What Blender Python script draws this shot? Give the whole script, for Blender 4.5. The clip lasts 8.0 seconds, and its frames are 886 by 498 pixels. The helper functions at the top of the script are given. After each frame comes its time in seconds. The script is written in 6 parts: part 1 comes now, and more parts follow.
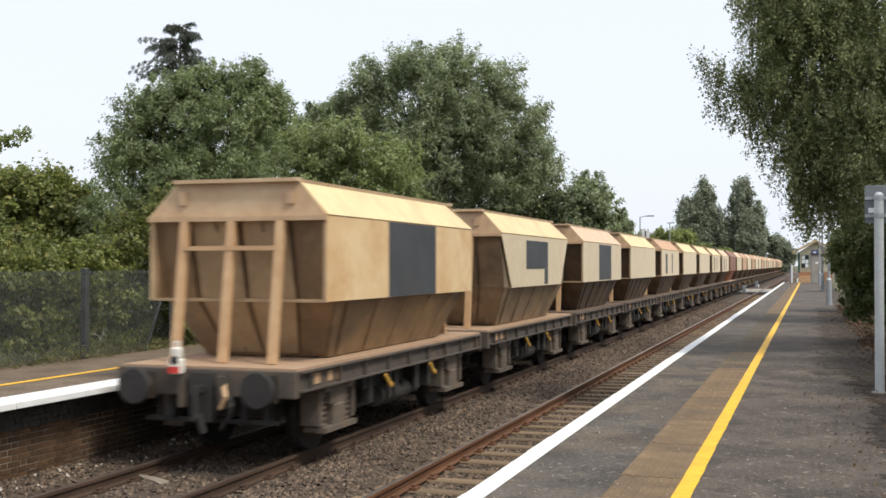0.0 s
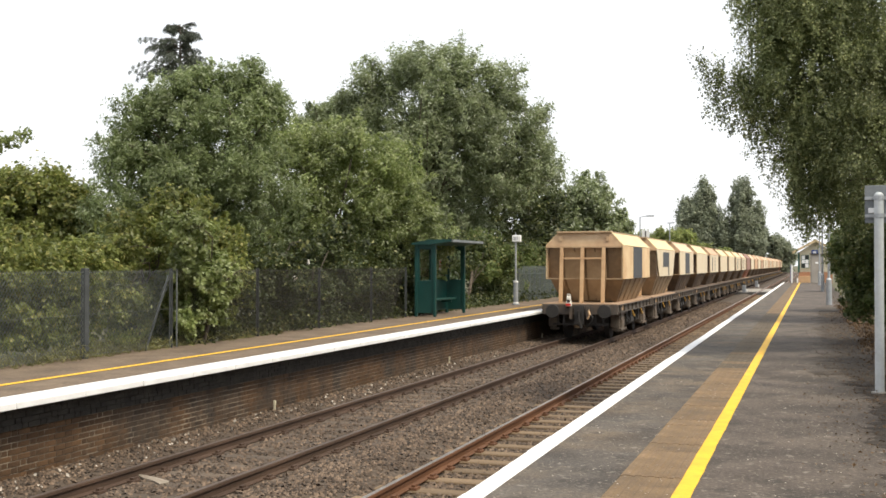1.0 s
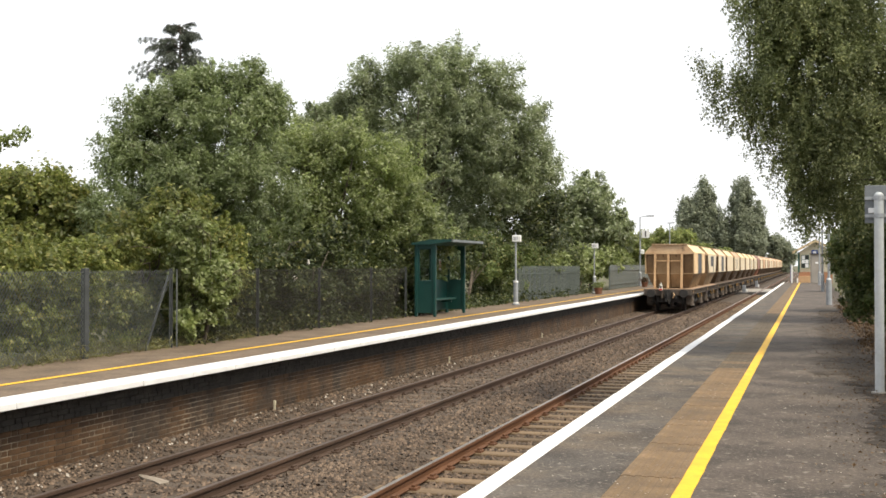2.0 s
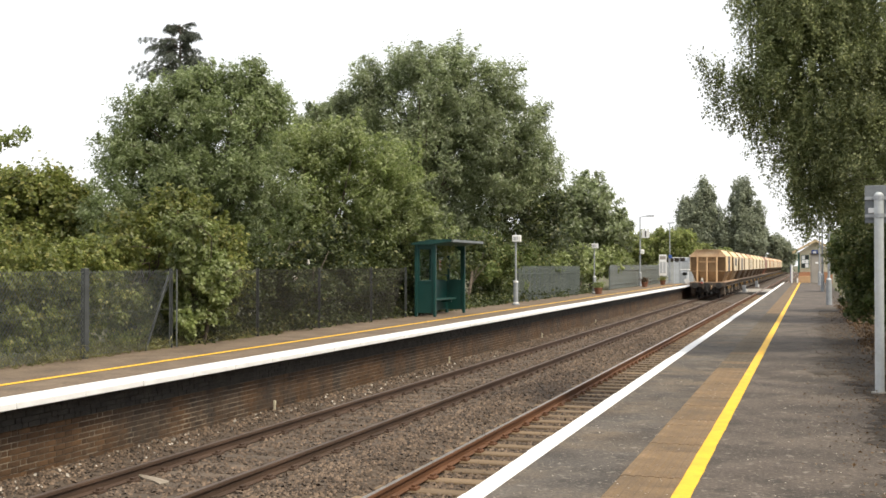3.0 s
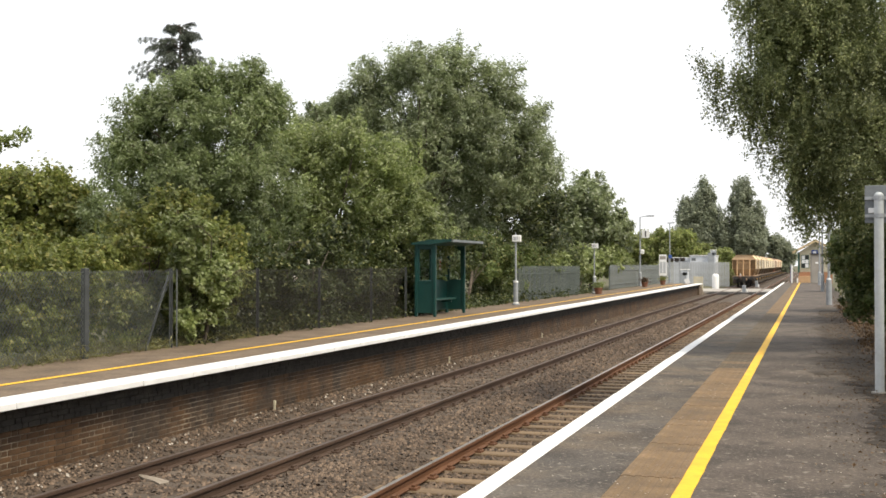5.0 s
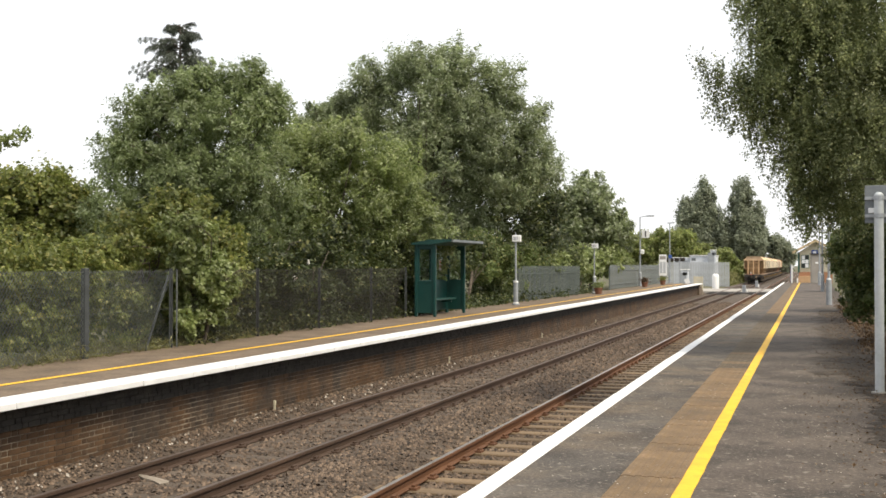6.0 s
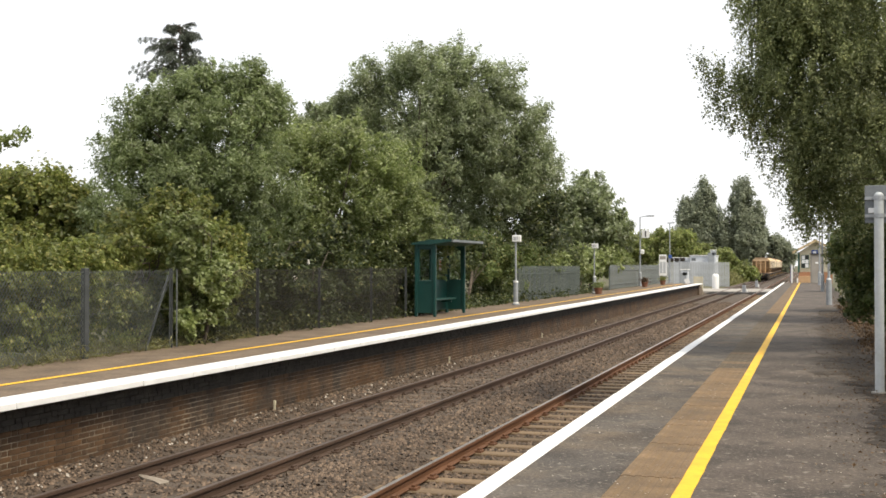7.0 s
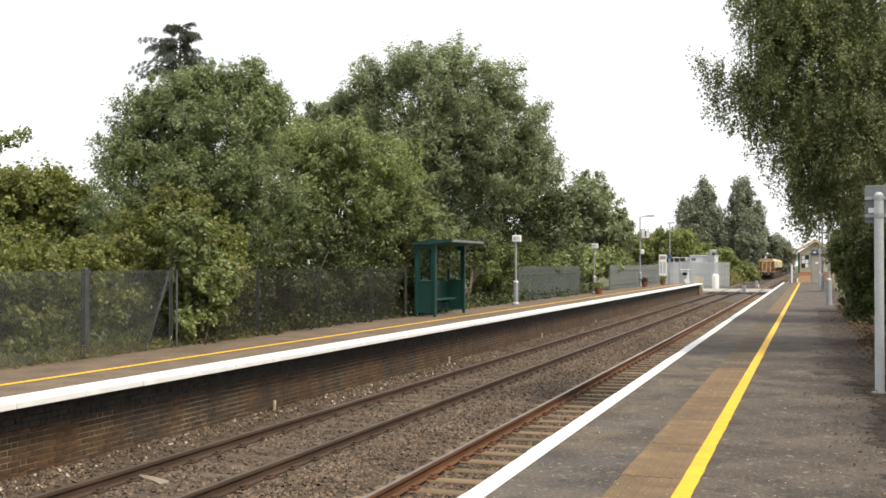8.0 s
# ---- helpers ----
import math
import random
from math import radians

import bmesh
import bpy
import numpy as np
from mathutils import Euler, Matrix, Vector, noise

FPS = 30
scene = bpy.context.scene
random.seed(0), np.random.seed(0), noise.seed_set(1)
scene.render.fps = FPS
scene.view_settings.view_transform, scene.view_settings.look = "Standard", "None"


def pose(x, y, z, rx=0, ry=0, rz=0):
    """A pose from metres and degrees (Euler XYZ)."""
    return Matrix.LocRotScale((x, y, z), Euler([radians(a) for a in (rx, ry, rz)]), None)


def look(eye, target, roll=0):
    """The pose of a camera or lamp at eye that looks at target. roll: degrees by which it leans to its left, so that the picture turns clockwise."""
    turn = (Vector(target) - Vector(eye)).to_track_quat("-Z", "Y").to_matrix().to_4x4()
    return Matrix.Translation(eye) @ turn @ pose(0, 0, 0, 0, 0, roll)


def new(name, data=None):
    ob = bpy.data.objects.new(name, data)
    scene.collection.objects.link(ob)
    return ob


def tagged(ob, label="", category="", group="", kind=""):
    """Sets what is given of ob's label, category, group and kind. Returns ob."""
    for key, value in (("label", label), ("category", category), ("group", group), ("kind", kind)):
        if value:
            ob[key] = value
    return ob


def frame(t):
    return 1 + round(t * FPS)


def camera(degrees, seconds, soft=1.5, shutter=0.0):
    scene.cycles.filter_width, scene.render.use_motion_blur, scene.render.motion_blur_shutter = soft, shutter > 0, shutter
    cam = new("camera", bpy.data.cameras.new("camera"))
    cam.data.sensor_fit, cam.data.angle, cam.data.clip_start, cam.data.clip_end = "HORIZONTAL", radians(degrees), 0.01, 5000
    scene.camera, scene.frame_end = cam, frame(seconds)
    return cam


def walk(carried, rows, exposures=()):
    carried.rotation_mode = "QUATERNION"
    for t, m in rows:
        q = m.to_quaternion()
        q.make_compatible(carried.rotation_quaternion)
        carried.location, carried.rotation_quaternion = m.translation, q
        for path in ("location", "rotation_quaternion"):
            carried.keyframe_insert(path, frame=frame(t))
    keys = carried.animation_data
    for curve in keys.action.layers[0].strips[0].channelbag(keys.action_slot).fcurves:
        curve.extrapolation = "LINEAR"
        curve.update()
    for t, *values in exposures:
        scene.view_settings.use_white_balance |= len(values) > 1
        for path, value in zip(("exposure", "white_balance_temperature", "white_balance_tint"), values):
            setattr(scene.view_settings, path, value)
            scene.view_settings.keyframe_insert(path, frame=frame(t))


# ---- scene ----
cam = camera(43.8, 8.0, soft=1.6, shutter=0.18)
EYE = (0.0, 0.0, 1.6)
VIEW = Matrix.Translation(EYE) @ pose(0, 0, 0, 90.823, 0, 18.408)
walk(cam, [(0.0, VIEW), (8.0, VIEW)],
     exposures=[(0.0, -0.1, 6000, 10), (0.7, 0.13, 6280, 10), (1.5, 0.25, 6500, 10), (4.0, 0.2, 6500, 10), (8.0, 0.15, 6500, 10)])

# ---- world and sun ----
SUN_ELEVATION, SUN_TURN = radians(55), radians(112)
world = bpy.data.worlds.new("hazy_sky")
scene.world = world
world.use_nodes = True
wn, wl = world.node_tree.nodes, world.node_tree.links
sky = wn.new("ShaderNodeTexSky")
sky.sky_type = "NISHITA"
sky.sun_disc = False
sky.sun_elevation, sky.sun_rotation = SUN_ELEVATION, SUN_TURN
sky.dust_density, sky.air_density, sky.ozone_density = 4.0, 1.0, 1.0
haze = wn.new("ShaderNodeMix")
haze.data_type = "RGBA"
haze.inputs["Factor"].default_value = 0.8
wl.new(sky.outputs["Color"], haze.inputs["A"])
haze.inputs["B"].default_value = (10.0, 10.0, 10.05, 1)
background = wn["Background"]
background.inputs["Strength"].default_value = 0.121
wl.new(haze.outputs["Result"], background.inputs["Color"])

sun_data = bpy.data.lights.new("sun", "SUN")
sun_data.energy, sun_data.angle, sun_data.color = 3.4, radians(12), (1.0, 0.9, 0.72)
sun = new("sun", sun_data)
sun.matrix_world = look((math.sin(SUN_TURN) * math.cos(SUN_ELEVATION) * 50, math.cos(SUN_TURN) * math.cos(SUN_ELEVATION) * 50, math.sin(SUN_ELEVATION) * 50), (0, 0, 0))


# ---- materials ----
def shade(name, c1, c2, scale=6.0, rough=0.8, metal=0.0, fine=60.0, bump=0.15, stain=None, stain_scale=0.7, stain_amount=0.5, per="", vary=0.25, stretch=(1, 1, 1), streak=False, world_stain=False):
    """A surface with colour wandering between c1 and c2, fine grain, stains and relief. per: vary by 'object' or 'island'."""
    m = bpy.data.materials.new(name)
    m.use_nodes = True
    n, l = m.node_tree.nodes, m.node_tree.links
    b = n["Principled BSDF"]
    b.inputs["Roughness"].default_value, b.inputs["Metallic"].default_value = rough, metal
    co = n.new("ShaderNodeTexCoord")
    mp = n.new("ShaderNodeMapping")
    mp.inputs["Scale"].default_value = stretch
    l.new(co.outputs["Object"], mp.inputs["Vector"])
    n1 = n.new("ShaderNodeTexNoise")
    n1.inputs["Scale"].default_value, n1.inputs["Detail"].default_value = scale, 6
    l.new(mp.outputs["Vector"], n1.inputs["Vector"])
    n2 = n.new("ShaderNodeTexNoise")
    n2.inputs["Scale"].default_value, n2.inputs["Detail"].default_value = fine, 3
    l.new(mp.outputs["Vector"], n2.inputs["Vector"])
    add = n.new("ShaderNodeMath")
    add.operation = "MULTIPLY_ADD"
    add.inputs[1].default_value = 0.45
    l.new(n2.outputs["Fac"], add.inputs[0])
    half = n.new("ShaderNodeMath")
    half.operation = "MULTIPLY"
    half.inputs[1].default_value = 0.55
    l.new(n1.outputs["Fac"], half.inputs[0])
    l.new(half.outputs[0], add.inputs[2])
    ramp = n.new("ShaderNodeValToRGB")
    ramp.color_ramp.elements[0].position, ramp.color_ramp.elements[1].position = 0.36, 0.64
    ramp.color_ramp.elements[0].color, ramp.color_ramp.elements[1].color = (*c1, 1), (*c2, 1)
    l.new(add.outputs[0], ramp.inputs["Fac"])
    colour = ramp.outputs["Color"]
    if stain:
        n3 = n.new("ShaderNodeTexNoise")
        n3.inputs["Scale"].default_value, n3.inputs["Detail"].default_value, n3.inputs["Roughness"].default_value = stain_scale, 8, 0.65
        if world_stain:
            where = n.new("ShaderNodeNewGeometry")
            squash = n.new("ShaderNodeMapping")
            squash.inputs["Scale"].default_value = (1, 1, 0.5)
            l.new(where.outputs["Position"], squash.inputs["Vector"])
            l.new(squash.outputs["Vector"], n3.inputs["Vector"])
        else:
            l.new(mp.outputs["Vector"], n3.inputs["Vector"])
        r3 = n.new("ShaderNodeValToRGB")
        r3.color_ramp.elements[0].position, r3.color_ramp.elements[1].position = 0.45, 0.68
        r3.color_ramp.elements[1].color = (stain_amount, stain_amount, stain_amount, 1)
        l.new(n3.outputs["Fac"], r3.inputs["Fac"])
        mix = n.new("ShaderNodeMix")
        mix.data_type = "RGBA"
        mix.inputs["B"].default_value = (*stain, 1)
        l.new(r3.outputs["Color"], mix.inputs["Factor"])
        l.new(colour, mix.inputs["A"])
        colour = mix.outputs["Result"]
    if per:
        src = n.new("ShaderNodeObjectInfo" if per == "object" else "ShaderNodeNewGeometry")
        rnd = src.outputs["Random" if per == "object" else "Random Per Island"]
        mr = n.new("ShaderNodeMapRange")
        mr.inputs["To Min"].default_value, mr.inputs["To Max"].default_value = 1 - vary, 1 + vary
        l.new(rnd, mr.inputs["Value"])
        hs = n.new("ShaderNodeHueSaturation")
        l.new(mr.outputs["Result"], hs.inputs["Value"])
        l.new(colour, hs.inputs["Color"])
        colour = hs.outputs["Color"]
    if streak:
        # pale worn chips and dark damp marks, drawn out across the platform
        wide = n.new("ShaderNodeMapping")
        wide.inputs["Scale"].default_value = (1.4, 1.2, 1.0)
        l.new(co.outputs["Object"], wide.inputs["Vector"])
        for sc, lo, hi, amount, tint in ((0.8, 0.47, 0.62, 0.55, (0.034, 0.027, 0.021)), (2.2, 0.53, 0.66, 0.7, (0.03, 0.025, 0.02)), (7.0, 0.61, 0.7, 0.6, (0.26, 0.23, 0.195)), (30.0, 0.57, 0.67, 0.55, (0.25, 0.205, 0.165)), (24.0, 0.57, 0.67, 0.55, (0.022, 0.019, 0.017))):
            ns = n.new("ShaderNodeTexNoise")
            ns.inputs["Scale"].default_value, ns.inputs["Detail"].default_value = sc, 5
            l.new((wide if sc < 20 else mp).outputs["Vector"], ns.inputs["Vector"])
            rs = n.new("ShaderNodeMapRange")
            rs.inputs["From Min"].default_value, rs.inputs["From Max"].default_value, rs.inputs["To Max"].default_value = lo, hi, amount
            l.new(ns.outputs["Fac"], rs.inputs["Value"])
            ms = n.new("ShaderNodeMix")
            ms.data_type = "RGBA"
            ms.inputs["B"].default_value = (*tint, 1)
            l.new(rs.outputs["Result"], ms.inputs["Factor"])
            l.new(colour, ms.inputs["A"])
            colour = ms.outputs["Result"]
    l.new(colour, b.inputs["Base Color"])
    bp = n.new("ShaderNodeBump")
    bp.inputs["Strength"].default_value, bp.inputs["Distance"].default_value = bump, 0.02
    l.new(add.outputs[0], bp.inputs["Height"])
    l.new(bp.outputs["Normal"], b.inputs["Normal"])
    return m


def leafy(name, dark, light, pale=None, pale_share=0.1, through_light=0.3, patch=0.35):
    """Foliage: each leaf its own tint between dark and light, broad patches, light shining through."""
    m = bpy.data.materials.new(name)
    m.use_nodes = True
    n, l = m.node_tree.nodes, m.node_tree.links
    b = n["Principled BSDF"]
    b.inputs["Roughness"].default_value = 0.42
    geo = n.new("ShaderNodeNewGeometry")
    ramp = n.new("ShaderNodeValToRGB")
    e = ramp.color_ramp.elements
    e[0].color, e[1].color = (*dark, 1), (*light, 1)
    if pale:
        e[1].position = 1 - pale_share - 0.04
        last = e.new(1 - pale_share)
        last.color = (*pale, 1)
    co = n.new("ShaderNodeTexCoord")
    no = n.new("ShaderNodeTexNoise")
    no.inputs["Scale"].default_value, no.inputs["Detail"].default_value = 0.5, 3
    l.new(co.outputs["Object"], no.inputs["Vector"])
    l.new(geo.outputs["Random Per Island"], ramp.inputs["Fac"])
    mr = n.new("ShaderNodeMapRange")
    mr.inputs["From Min"].default_value, mr.inputs["From Max"].default_value = 0.3, 0.7
    mr.inputs["To Min"].default_value, mr.inputs["To Max"].default_value = 1 - patch, 1 + patch
    l.new(no.outputs["Fac"], mr.inputs["Value"])
    twig = n.new("ShaderNodeTexNoise")
    twig.inputs["Scale"].default_value, twig.inputs["Detail"].default_value = 2.3, 2
    l.new(co.outputs["Object"], twig.inputs["Vector"])
    mt = n.new("ShaderNodeMapRange")
    mt.inputs["From Min"].default_value, mt.inputs["From Max"].default_value = 0.3, 0.7
    mt.inputs["To Min"].default_value, mt.inputs["To Max"].default_value = 0.78, 1.22
    l.new(twig.outputs["Fac"], mt.inputs["Value"])
    both = n.new("ShaderNodeMath")
    both.operation = "MULTIPLY"
    l.new(mr.outputs["Result"], both.inputs[0])
    l.new(mt.outputs["Result"], both.inputs[1])
    hs = n.new("ShaderNodeHueSaturation")
    l.new(ramp.outputs["Color"], hs.inputs["Color"])
    l.new(both.outputs[0], hs.inputs["Value"])
    l.new(hs.outputs["Color"], b.inputs["Base Color"])
    tr = n.new("ShaderNodeBsdfTranslucent")
    l.new(hs.outputs["Color"], tr.inputs["Color"])
    mx = n.new("ShaderNodeMixShader")
    mx.inputs["Fac"].default_value = through_light
    l.new(b.outputs[0], mx.inputs[1])
    l.new(tr.outputs[0], mx.inputs[2])
    l.new(mx.outputs[0], n["Material Output"].inputs["Surface"])
    return m


def glass(name, tint=(0.8, 0.9, 0.88), rough=0.05):
    m = bpy.data.materials.new(name)
    m.use_nodes = True
    b = m.node_tree.nodes["Principled BSDF"]
    b.inputs["Base Color"].default_value = (*tint, 1)
    b.inputs["Transmission Weight"].default_value, b.inputs["Roughness"].default_value = 1.0, rough
    b.inputs["IOR"].default_value = 1.1
    return m


ASPHALT = shade("asphalt", (0.042, 0.0326, 0.0261), (0.1166, 0.0923, 0.0746), scale=1.0, fine=38, rough=0.92, bump=0.4, stain=(0.1539, 0.1232, 0.097), stain_scale=0.45, stain_amount=0.5, streak=True)
ASPHALT_EDGE = shade("edge_asphalt", (0.0447, 0.0388, 0.0338), (0.1243, 0.1064, 0.0875), scale=1.8, fine=40, rough=0.92, bump=0.4, stain=(0.169, 0.1144, 0.0597), stain_scale=0.8, stain_amount=0.5, streak=True)
FAR_ASPHALT = shade("far_asphalt", (0.086, 0.062, 0.041), (0.2, 0.147, 0.098), scale=1.6, fine=14, rough=0.9, bump=0.35, stain=(0.1056, 0.0748, 0.0484), stain_scale=0.6)
DARK_TACTILE = shade("dark_paving", (0.06, 0.045, 0.028), (0.11, 0.083, 0.051), scale=1.5, fine=40, rough=0.88, bump=0.3, stain=(0.12, 0.085, 0.048), stain_scale=0.8, stain_amount=0.5, world_stain=True)
TACTILE = shade("buff_paving", (0.1232, 0.0792, 0.0405), (0.2376, 0.1566, 0.0827), scale=2.5, fine=45, rough=0.9, bump=0.4, stain=(0.0792, 0.0598, 0.0405), stain_scale=1.0, stain_amount=0.6, per="object", vary=0.13, world_stain=True)
WHITE_PAINT = shade("white_paint", (0.74, 0.74, 0.73), (0.84, 0.84, 0.83), scale=4, rough=0.6, bump=0.1, stain=(0.55, 0.53, 0.5), stain_scale=3, stain_amount=0.3)
YELLOW_PAINT = shade("yellow_paint", (0.74, 0.42, 0.004), (0.84, 0.5, 0.008), scale=4, rough=0.6, bump=0.1, stain=(0.6, 0.26, 0.01), stain_scale=5, stain_amount=0.45)
FAR_YELLOW = shade("far_yellow_paint", (0.8, 0.44, 0.02), (0.88, 0.52, 0.03), scale=4, rough=0.6, bump=0.1)
BRICK = shade("sooty_brick", (0.051, 0.0273, 0.0123), (0.1126, 0.059, 0.0246), scale=5, fine=80, rough=0.9, bump=0.4, stain=(0.0308, 0.0273, 0.0238), stain_scale=1.1, stain_amount=0.92, per="object", vary=0.28, world_stain=True)
BRICK_FAR = shade("sooty_brick_far", (0.051, 0.0273, 0.0123), (0.1126, 0.059, 0.0246), scale=5, fine=80, rough=0.9, bump=0.4, stain=(0.0308, 0.0273, 0.0238), stain_scale=1.1, stain_amount=0.92, per="island", vary=0.28, world_stain=True)
BLACK_BRICK = shade("black_corbel_brick", (0.0158, 0.015, 0.0141), (0.044, 0.0396, 0.0334), scale=5, rough=0.9, bump=0.4, per="object", vary=0.35)
MORTAR = shade("mortar", (0.055, 0.043, 0.031), (0.38, 0.32, 0.24), scale=1.3, rough=0.95, bump=0.3, stain=(0.035, 0.03, 0.025), stain_scale=0.9, stain_amount=0.9)
GRAVEL = shade("ballast_stone", (0.0757, 0.0514, 0.0348), (0.1498, 0.1082, 0.0757), scale=1.2, fine=30, rough=0.9, bump=0.3, stain=(0.0545, 0.0363, 0.0235), stain_scale=0.5, stain_amount=0.6, per="island", vary=0.75)
BALLAST_BED = shade("ballast_bed", (0.0296, 0.0214, 0.0148), (0.122, 0.0887, 0.0613), scale=16, fine=34, rough=0.95, bump=1.0, stain=(0.0554, 0.0399, 0.0281), stain_scale=0.4, stain_amount=0.6)
EARTH = shade("earth", (0.05, 0.055, 0.025), (0.12, 0.11, 0.055), scale=0.8, fine=14, rough=0.95, bump=0.5, stain=(0.14, 0.12, 0.07), stain_scale=0.2)
SLEEPER = shade("timber_sleeper", (0.1144, 0.0774, 0.044), (0.2376, 0.1672, 0.0968), scale=3, fine=25, rough=0.9, bump=0.5, stretch=(0.6, 5, 5), stain=(0.088, 0.0598, 0.0352), stain_scale=0.8, per="object", vary=0.35)
OLD_SLEEPER = shade("grey_sleeper", (0.066, 0.0493, 0.0352), (0.132, 0.0986, 0.0704), scale=3, fine=25, rough=0.9, bump=0.5, stretch=(0.6, 5, 5), stain=(0.0528, 0.0396, 0.0282), stain_scale=0.8, per="object", vary=0.3)
WEATHERED = shade("weathered_timber", (0.17, 0.14, 0.105), (0.31, 0.265, 0.21), scale=3, fine=25, rough=0.9, bump=0.5, stretch=(0.6, 5, 5))
RAIL_RUST = shade("rusty_rail", (0.088, 0.0396, 0.0176), (0.1672, 0.0748, 0.0352), scale=3, fine=70, rough=0.8, metal=0.1, bump=0.2, stretch=(1, 0.3, 1))
RAIL_DARK = shade("brown_rail", (0.044, 0.0264, 0.0167), (0.0924, 0.0546, 0.0352), scale=3, fine=70, rough=0.8, metal=0.1, bump=0.2, stretch=(1, 0.3, 1))
RAIL_BROWN_TOP = shade("brown_rail_head", (0.09, 0.065, 0.05), (0.15, 0.115, 0.095), scale=2, fine=60, rough=0.5, metal=0.6, bump=0.05, stretch=(1, 0.1, 1))
RAIL_TOP = shade("worn_rail_head", (0.3, 0.26, 0.23), (0.44, 0.4, 0.37), scale=2, fine=60, rough=0.35, metal=0.85, bump=0.05, stretch=(1, 0.1, 1))
CREAM = shade("cream_wagon_paint", (0.66, 0.465, 0.245), (0.75, 0.565, 0.33), scale=0.9, fine=7, rough=0.55, bump=0.02, stain=(0.5, 0.25, 0.09), stain_scale=0.8, stain_amount=0.65)
PALE_CREAM = shade("pale_cream_paint", (0.61, 0.51, 0.35), (0.71, 0.61, 0.44), scale=0.9, fine=7, rough=0.55, bump=0.02, stain=(0.5, 0.33, 0.17), stain_scale=0.9, stain_amount=0.45)
CREAM_ROOF = shade("cream_top_paint", (0.68, 0.53, 0.27), (0.76, 0.61, 0.35), scale=0.9, fine=7, rough=0.55, bump=0.02, stain=(0.46, 0.29, 0.12), stain_scale=0.9, stain_amount=0.5)
SALMON_ROOF = shade("pinkish_top_paint", (0.62, 0.43, 0.27), (0.7, 0.52, 0.35), scale=0.9, fine=7, rough=0.55, bump=0.02, stain=(0.5, 0.3, 0.16), stain_scale=0.9, stain_amount=0.5)
SALMON = shade("faded_salmon_paint", (0.5, 0.29, 0.16), (0.58, 0.36, 0.2), scale=0.9, fine=7, rough=0.55, bump=0.02, stain=(0.34, 0.18, 0.09), stain_scale=0.9, stain_amount=0.5)
RED_BROWN = shade("red_brown_paint", (0.2, 0.085, 0.055), (0.28, 0.13, 0.085), scale=0.9, fine=7, rough=0.55, bump=0.02, stain=(0.13, 0.06, 0.035), stain_scale=0.9, stain_amount=0.5)
SOOTY = shade("sooty_brown_steel", (0.06, 0.038, 0.022), (0.14, 0.088, 0.048), scale=0.9, fine=7, rough=0.6, bump=0.02, stain=(0.028, 0.024, 0.021), stain_scale=0.7, stain_amount=0.85)
AXLE_STEEL = shade("dusty_axle_steel", (0.08, 0.066, 0.054), (0.165, 0.135, 0.105), scale=4, fine=30, rough=0.8, bump=0.15, stain=(0.14, 0.077, 0.0385), stain_scale=3.0, stain_amount=0.5)
DIRTY = shade("dust_brown_steel", (0.209, 0.1298, 0.0616), (0.319, 0.2002, 0.0968), scale=0.9, fine=7, rough=0.55, bump=0.02, stain=(0.0462, 0.0374, 0.0308), stain_scale=0.55, stain_amount=0.65)
TAN = shade("tan_wagon_end", (0.34, 0.235, 0.13), (0.45, 0.32, 0.185), scale=0.9, fine=7, rough=0.55, bump=0.02, stain=(0.25, 0.16, 0.085), stain_scale=1.0, stain_amount=0.7)
MID_TAN = shade("dusty_tan_hopper", (0.2, 0.142, 0.082), (0.3, 0.215, 0.13), scale=0.9, fine=7, rough=0.55, bump=0.02, stain=(0.08, 0.058, 0.04), stain_scale=0.8, stain_amount=0.75)
GABLE_TAN = shade("pale_tan_gable", (0.48, 0.335, 0.2), (0.58, 0.42, 0.26), scale=0.9, fine=7, rough=0.6, bump=0.02, stain=(0.36, 0.21, 0.11), stain_scale=1.0, stain_amount=0.6)
POST_TAN = shade("orange_tan_post", (0.5, 0.31, 0.16), (0.6, 0.4, 0.22), scale=0.9, fine=7, rough=0.55, bump=0.02, stain=(0.36, 0.2, 0.1), stain_scale=1.2)
SLATE_PATCH = shade("slate_patch_paint", (0.035, 0.038, 0.044), (0.062, 0.066, 0.074), scale=1.5, fine=24, rough=0.65, bump=0.05, stain=(0.1, 0.085, 0.07), stain_scale=1.2, stain_amount=0.4)
FRAME_STEEL = shade("grimy_underframe", (0.0217, 0.0181, 0.0159), (0.0506, 0.0405, 0.0332), scale=2.5, fine=30, rough=0.8, bump=0.15, stain=(0.0939, 0.0578, 0.0325), stain_scale=2.0, stain_amount=0.5)
SOLE_STEEL = shade("dusty_solebar", (0.048, 0.04, 0.034), (0.1, 0.083, 0.068), scale=2.5, fine=30, rough=0.8, bump=0.15, stain=(0.15, 0.095, 0.055), stain_scale=1.8, stain_amount=0.5)
DARK_STEEL = shade("oily_black_steel", (0.0153, 0.0136, 0.0127), (0.0382, 0.034, 0.0306), scale=3, fine=40, rough=0.7, bump=0.12)
DECK_TAN = shade("dusty_deck", (0.33, 0.215, 0.135), (0.45, 0.31, 0.2), scale=1.2, fine=16, rough=0.9, bump=0.05, stain=(0.2, 0.13, 0.08), stain_scale=1.2)
DECK_BROWN = shade("sooty_deck", (0.1, 0.07, 0.048), (0.19, 0.13, 0.085), scale=1.2, fine=16, rough=0.9, bump=0.05, stain=(0.06, 0.045, 0.035), stain_scale=1.2)
